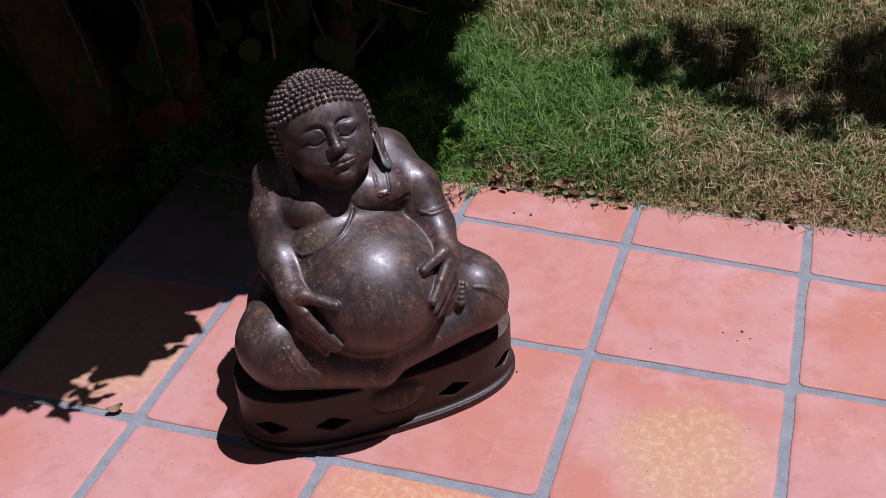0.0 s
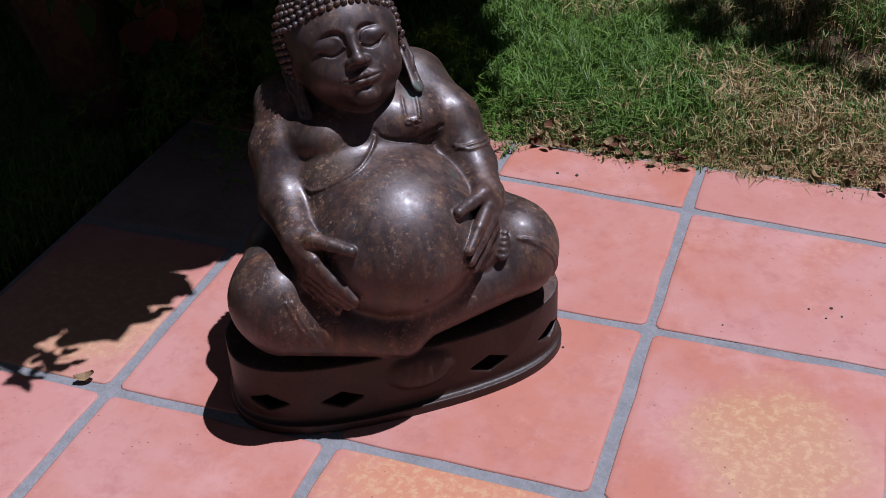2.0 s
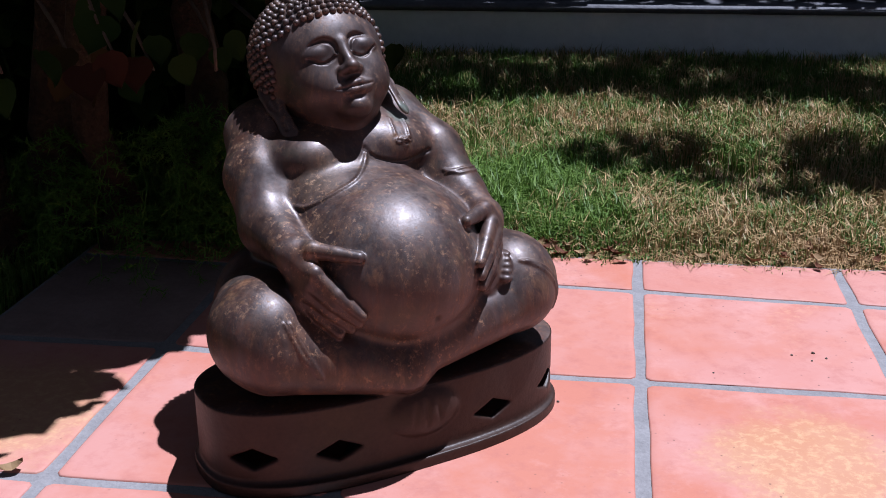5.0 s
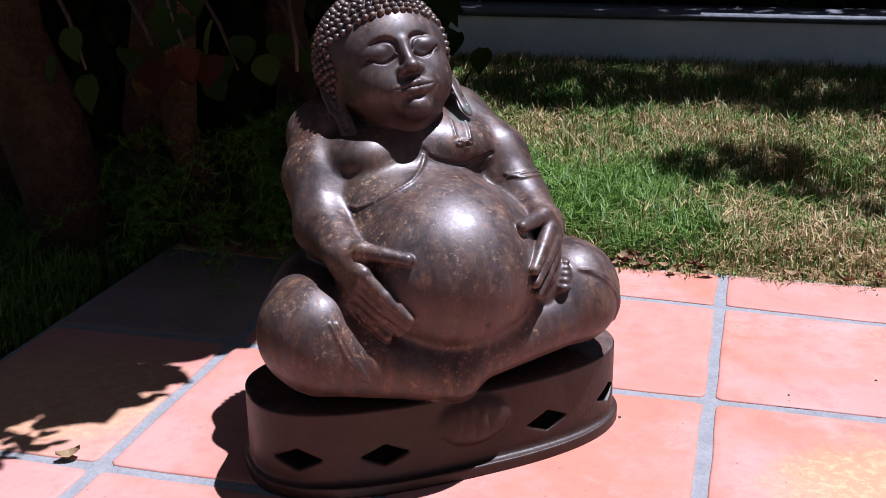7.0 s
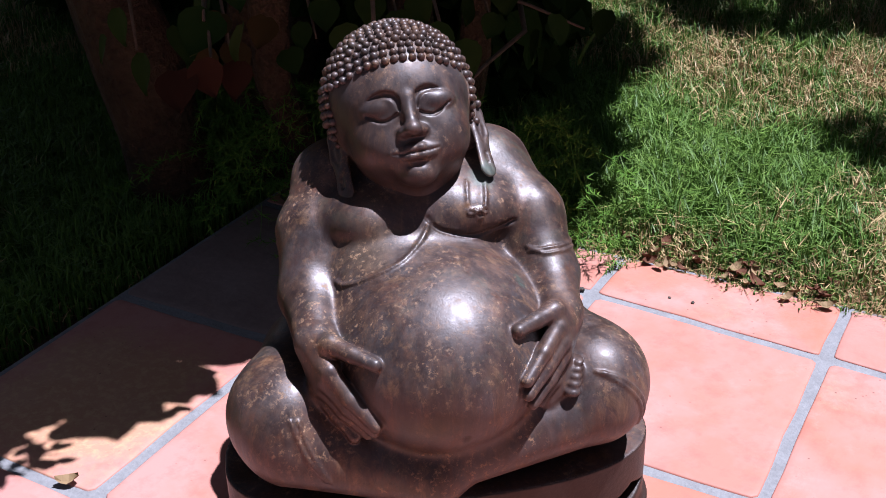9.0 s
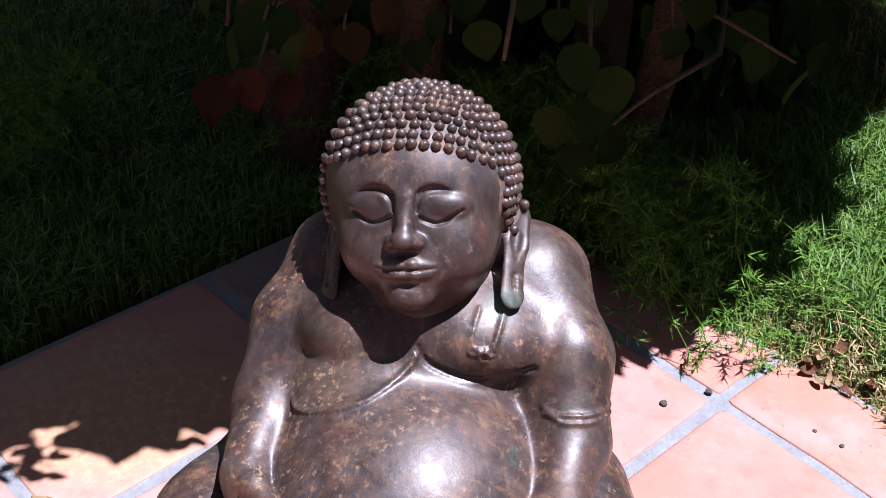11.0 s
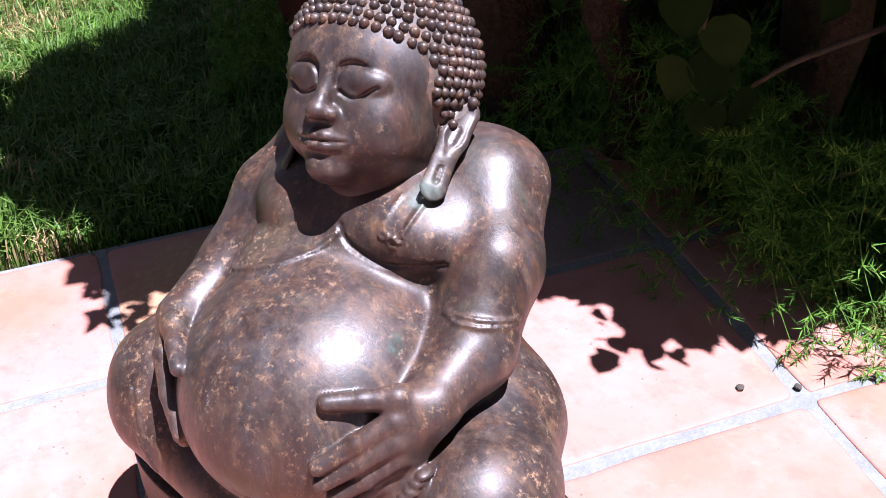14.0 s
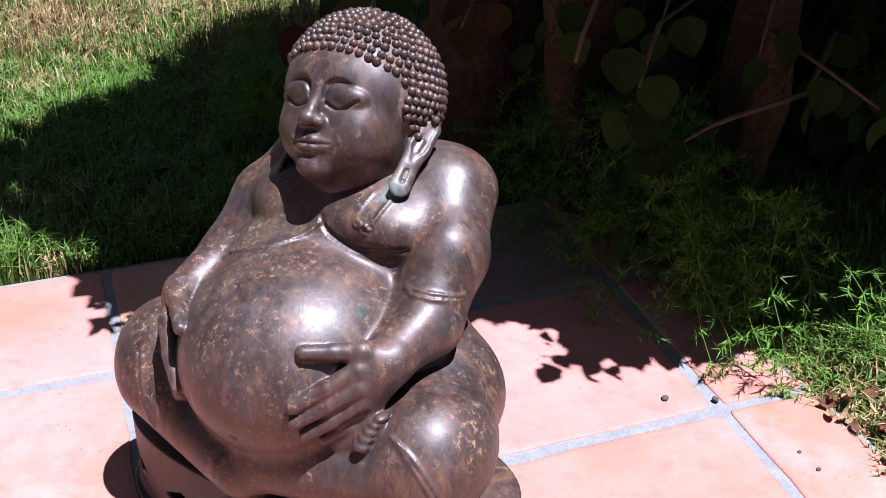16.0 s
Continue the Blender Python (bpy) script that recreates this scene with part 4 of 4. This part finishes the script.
def shade_tree():
    """An unseen tree added over the lawn, whose crown clumps dapple the grass."""
    rnd = random.Random(6)
    tree = tagged(new("tree"), "unseen tree added beyond the wall, its open crown dappling the lawn", "tree")
    rng = np.random.default_rng(16)
    clumps = [over(0.40, 0.67, 2.5, 0.09, 0.10, 0.10), over(0.29, 0.50, 2.5, 0.05, 0.05, 0.05), over(0.05, 0.87, 2.5, 0.10, 0.06, 0.08), over(-0.02, 0.72, 2.5, 0.14, 0.12, 0.10), over(0.12, 0.62, 2.5, 0.09, 0.06, 0.10), over(0.45, 0.80, 2.5, 0.10, 0.22, 0.12), over(0.62, 0.55, 2.6, 0.15, 0.12, 0.12), over(-0.45, 1.55, 2.7, 0.40, 0.30, 0.2), over(0.25, 1.62, 2.7, 0.45, 0.33, 0.2), over(0.95, 1.35, 2.7, 0.40, 0.45, 0.2),
              over(0.2, 2.2, 2.8, 1.2, 0.35, 0.25), over(1.5, 2.0, 2.8, 0.7, 0.6, 0.25), over(-1.3, 2.1, 2.8, 0.9, 0.4, 0.25), over(1.25, 0.75, 2.6, 0.30, 0.35, 0.15)]
    bm = bmesh.new()
    trunk = bent(rnd, (2.6, 2.7, -0.05), (2.2, 1.6, 2.3), 9, 0.04)
    tube(bm, trunk, [0.16 - 0.009 * n for n in range(10)], 12)
    part("trunk", bm, BARK, tree)
    for clump in clumps:
        bm = bmesh.new()
        line = bent(rnd, trunk[8], clump[:3], 8, 0.05, 0.15)
        tube(bm, line, [0.03 - 0.003 * n for n in range(9)], 6)
        part("limb", bm, BARK, tree)
    v, f = leaf_cloud(rng, clumps, 13000, 0.07)
    crown = new("crown", mesh_from("crown", v, f, LEAF, False))
    crown.parent = tree
    tagged(crown, kind="stuff")


def sprig(parent, rnd, stops, leaves, material, size):
    """A twig with single broad leaves hanging from it."""
    bm = bmesh.new()
    tube(bm, stops, [0.004, 0.003, 0.002], 6)
    twig = part("twig", bm, TWIG, parent)
    for at in leaves:
        bm = bmesh.new()
        across, along = 5, 7
        rows = []
        for n in range(along):
            v = n / (along - 1)
            half = 0.50 * math.sin(math.pi * min(v * 0.95 + 0.05, 1) ** 0.8) ** 0.85 * (1.1 - 0.35 * v)
            rows.append([bm.verts.new(((u / (across - 1) - 0.5) * 2 * half, v, 0.16 * abs(u / (across - 1) - 0.5) - 0.22 * v * v)) for u in range(across)])
        for a, b in zip(rows[:-1], rows[1:]):
            for k in range(across - 1):
                bm.faces.new((a[k], a[k + 1], b[k + 1], b[k]))
        turn = Euler((radians(rnd.uniform(-75, -35)), radians(rnd.uniform(-20, 20)), radians(rnd.uniform(100, 260)))).to_matrix().to_4x4()
        s = size * rnd.uniform(0.8, 1.15)
        m = Matrix.Translation(at) @ turn @ Matrix.Diagonal((s, s, s, 1)) @ Matrix.Translation((0, -0.5, 0))
        bmesh.ops.transform(bm, matrix=m, verts=bm.verts)
        part("leaf", bm, material, twig)


def fern(name_label, root, reach, count, seed):
    rnd = random.Random(seed)
    plant = tagged(new("asparagus_fern"), name_label, "fern")
    plant.location = root
    for n in range(count):
        a = rnd.uniform(*reach[0])
        far = rnd.uniform(*reach[1])
        start = Vector((rnd.uniform(-0.10, 0.10), rnd.uniform(-0.06, 0.06), 0))
        end = start + Vector((math.cos(a) * far, math.sin(a) * far, rnd.uniform(0.035, 0.08)))
        top = rnd.uniform(0.08, 0.22)
        line = [start.lerp(end, k / 14) + Vector((0.006 * math.sin(k * 1.3 + n), 0.006 * math.cos(k * 1.1 + n), top * math.sin(math.pi * (k / 14) ** 0.8) )) for k in range(15)]
        bm = bmesh.new()
        tube(bm, line, [0.0014 - 0.00006 * k for k in range(15)], 4)
        for k in range(3, 15):
            way = (line[k] - line[k - 1]).normalized()
            for side in (-1, 1):
                flank = (way.cross(Vector((0, 0, 1))).normalized() * side + way * 0.7 + Vector((0, 0, rnd.uniform(-0.3, 0.4)))).normalized()
                long = rnd.uniform(0.025, 0.055) * (1.15 - 0.5 * k / 14)
                at = line[k]
                steps = max(int(long / 0.0042), 4)
                for j in range(steps):
                    p = at + flank * long * (j / steps)
                    for _ in range(3):
                        needle = (flank * 0.8 + Vector((rnd.uniform(-1, 1), rnd.uniform(-1, 1), rnd.uniform(-0.6, 1)))).normalized() * rnd.uniform(0.011, 0.021)
                        w = needle.cross(Vector((rnd.uniform(-1, 1), rnd.uniform(-1, 1), 1))).normalized() * 0.0010
                        bm.faces.new([bm.verts.new(p - w), bm.verts.new(p + w), bm.verts.new(p + needle)])
        part("frond", bm, FERN, plant, smooth=False)


def litter():
    """Dry leaves, pebbles and crumbs on the tiles and at the lawn's edge."""
    rnd = random.Random(21)
    for x, y, r in ((-0.348, 0.024, 0.0045), (-0.371, -0.033, 0.005), (-0.330, 0.107, 0.004), (-0.227, 0.059, 0.0025), (-0.193, 0.060, 0.003), (0.21, -0.21, 0.0016), (0.24, -0.20, 0.0024), (0.255, -0.215, 0.0018), (0.235, -0.225, 0.0015), (0.10, -0.28, 0.0014), (-0.12, -0.36, 0.0014), (-0.10, -0.39, 0.0018)):
        bm = bmesh.new()
        bmesh.ops.create_icosphere(bm, subdivisions=2, radius=r)
        for v in bm.verts:
            v.co *= 1 + 0.35 * noise.noise(v.co * 300 + Vector((x * 90, y * 70, 0)))
            v.co.z *= 0.6
        me = bpy.data.meshes.new("pebble")
        bm.to_mesh(me)
        bm.free()
        me.materials.append(PEBBLE)
        ob = new("pebble", me)
        ob.location = (x, y, 0.0016 + r * 0.45)
        tagged(ob, "small dark crumb of soil lying on the tiles", "pebble", "crumbs on the patio")
    spots = [(rnd.uniform(-0.3, 0.9), rnd.uniform(0.125, 0.19)) for _ in range(34)] + [(rnd.gauss(-0.16, 0.08), rnd.uniform(0.14, 0.24)) for _ in range(60)] + [(-0.704, -0.641)] + [(rnd.uniform(-0.7, 0.9), rnd.uniform(0.2, 1.2)) for _ in range(36)] + [(rnd.uniform(-0.95, -0.6), rnd.uniform(0.0, 0.25)) for _ in range(10)]
    for x, y in spots:
        bm = bmesh.new()
        s = rnd.uniform(0.010, 0.030)
        rows = [[bm.verts.new(((u - 1) * 0.30 * s * math.sin(math.pi * (0.08 + 0.84 * v / 4)), (v / 4 - 0.5) * s, s * (0.22 * (v / 4 - 0.5) ** 2 * 4 + 0.14 * abs(u - 1)))) for u in range(3)] for v in range(5)]
        for a, b in zip(rows[:-1], rows[1:]):
            for k in range(2):
                bm.faces.new((a[k], a[k + 1], b[k + 1], b[k]))
        me = bpy.data.meshes.new("dry_leaf")
        bm.to_mesh(me)
        bm.free()
        me.materials.append(DRY_LEAF if rnd.random() < 0.6 else FALLEN)
        ob = new("dry_leaf", me)
        ob.matrix_world = pose(x, y, 0.006 if y < 0.15 and y > 0 else 0.004 if y < 0 else rnd.uniform(0.002, 0.014), rnd.uniform(-25, 25), rnd.uniform(-25, 25), rnd.uniform(0, 360))
        tagged(ob, "curled brown dry leaf lying in the grass", "leaf", "fallen leaves")


patio()
lawn()
garden_wall()
corner_bush()
hedge()
shade_tree()
fern("feathery green asparagus fern spreading over the tile edge", (-0.90, 0.20, -0.02), ((-2.4, -0.5), (0.14, 0.34)), 20, 5)
fern("feathery green asparagus fern arching over the sunlit tiles", (-0.66, 0.22, -0.02), ((-2.5, -0.25), (0.10, 0.26)), 30, 7)
fern("feathery green fern growing in the shaded lawn", (-1.36, -0.22, -0.02), ((-2.6, 0.6), (0.08, 0.22)), 12, 9)
fern("feathery green asparagus fern trailing long fronds along the tile edge", (-0.74, 0.13, -0.02), ((-0.35, 0.55), (0.20, 0.36)), 14, 13)
litter()
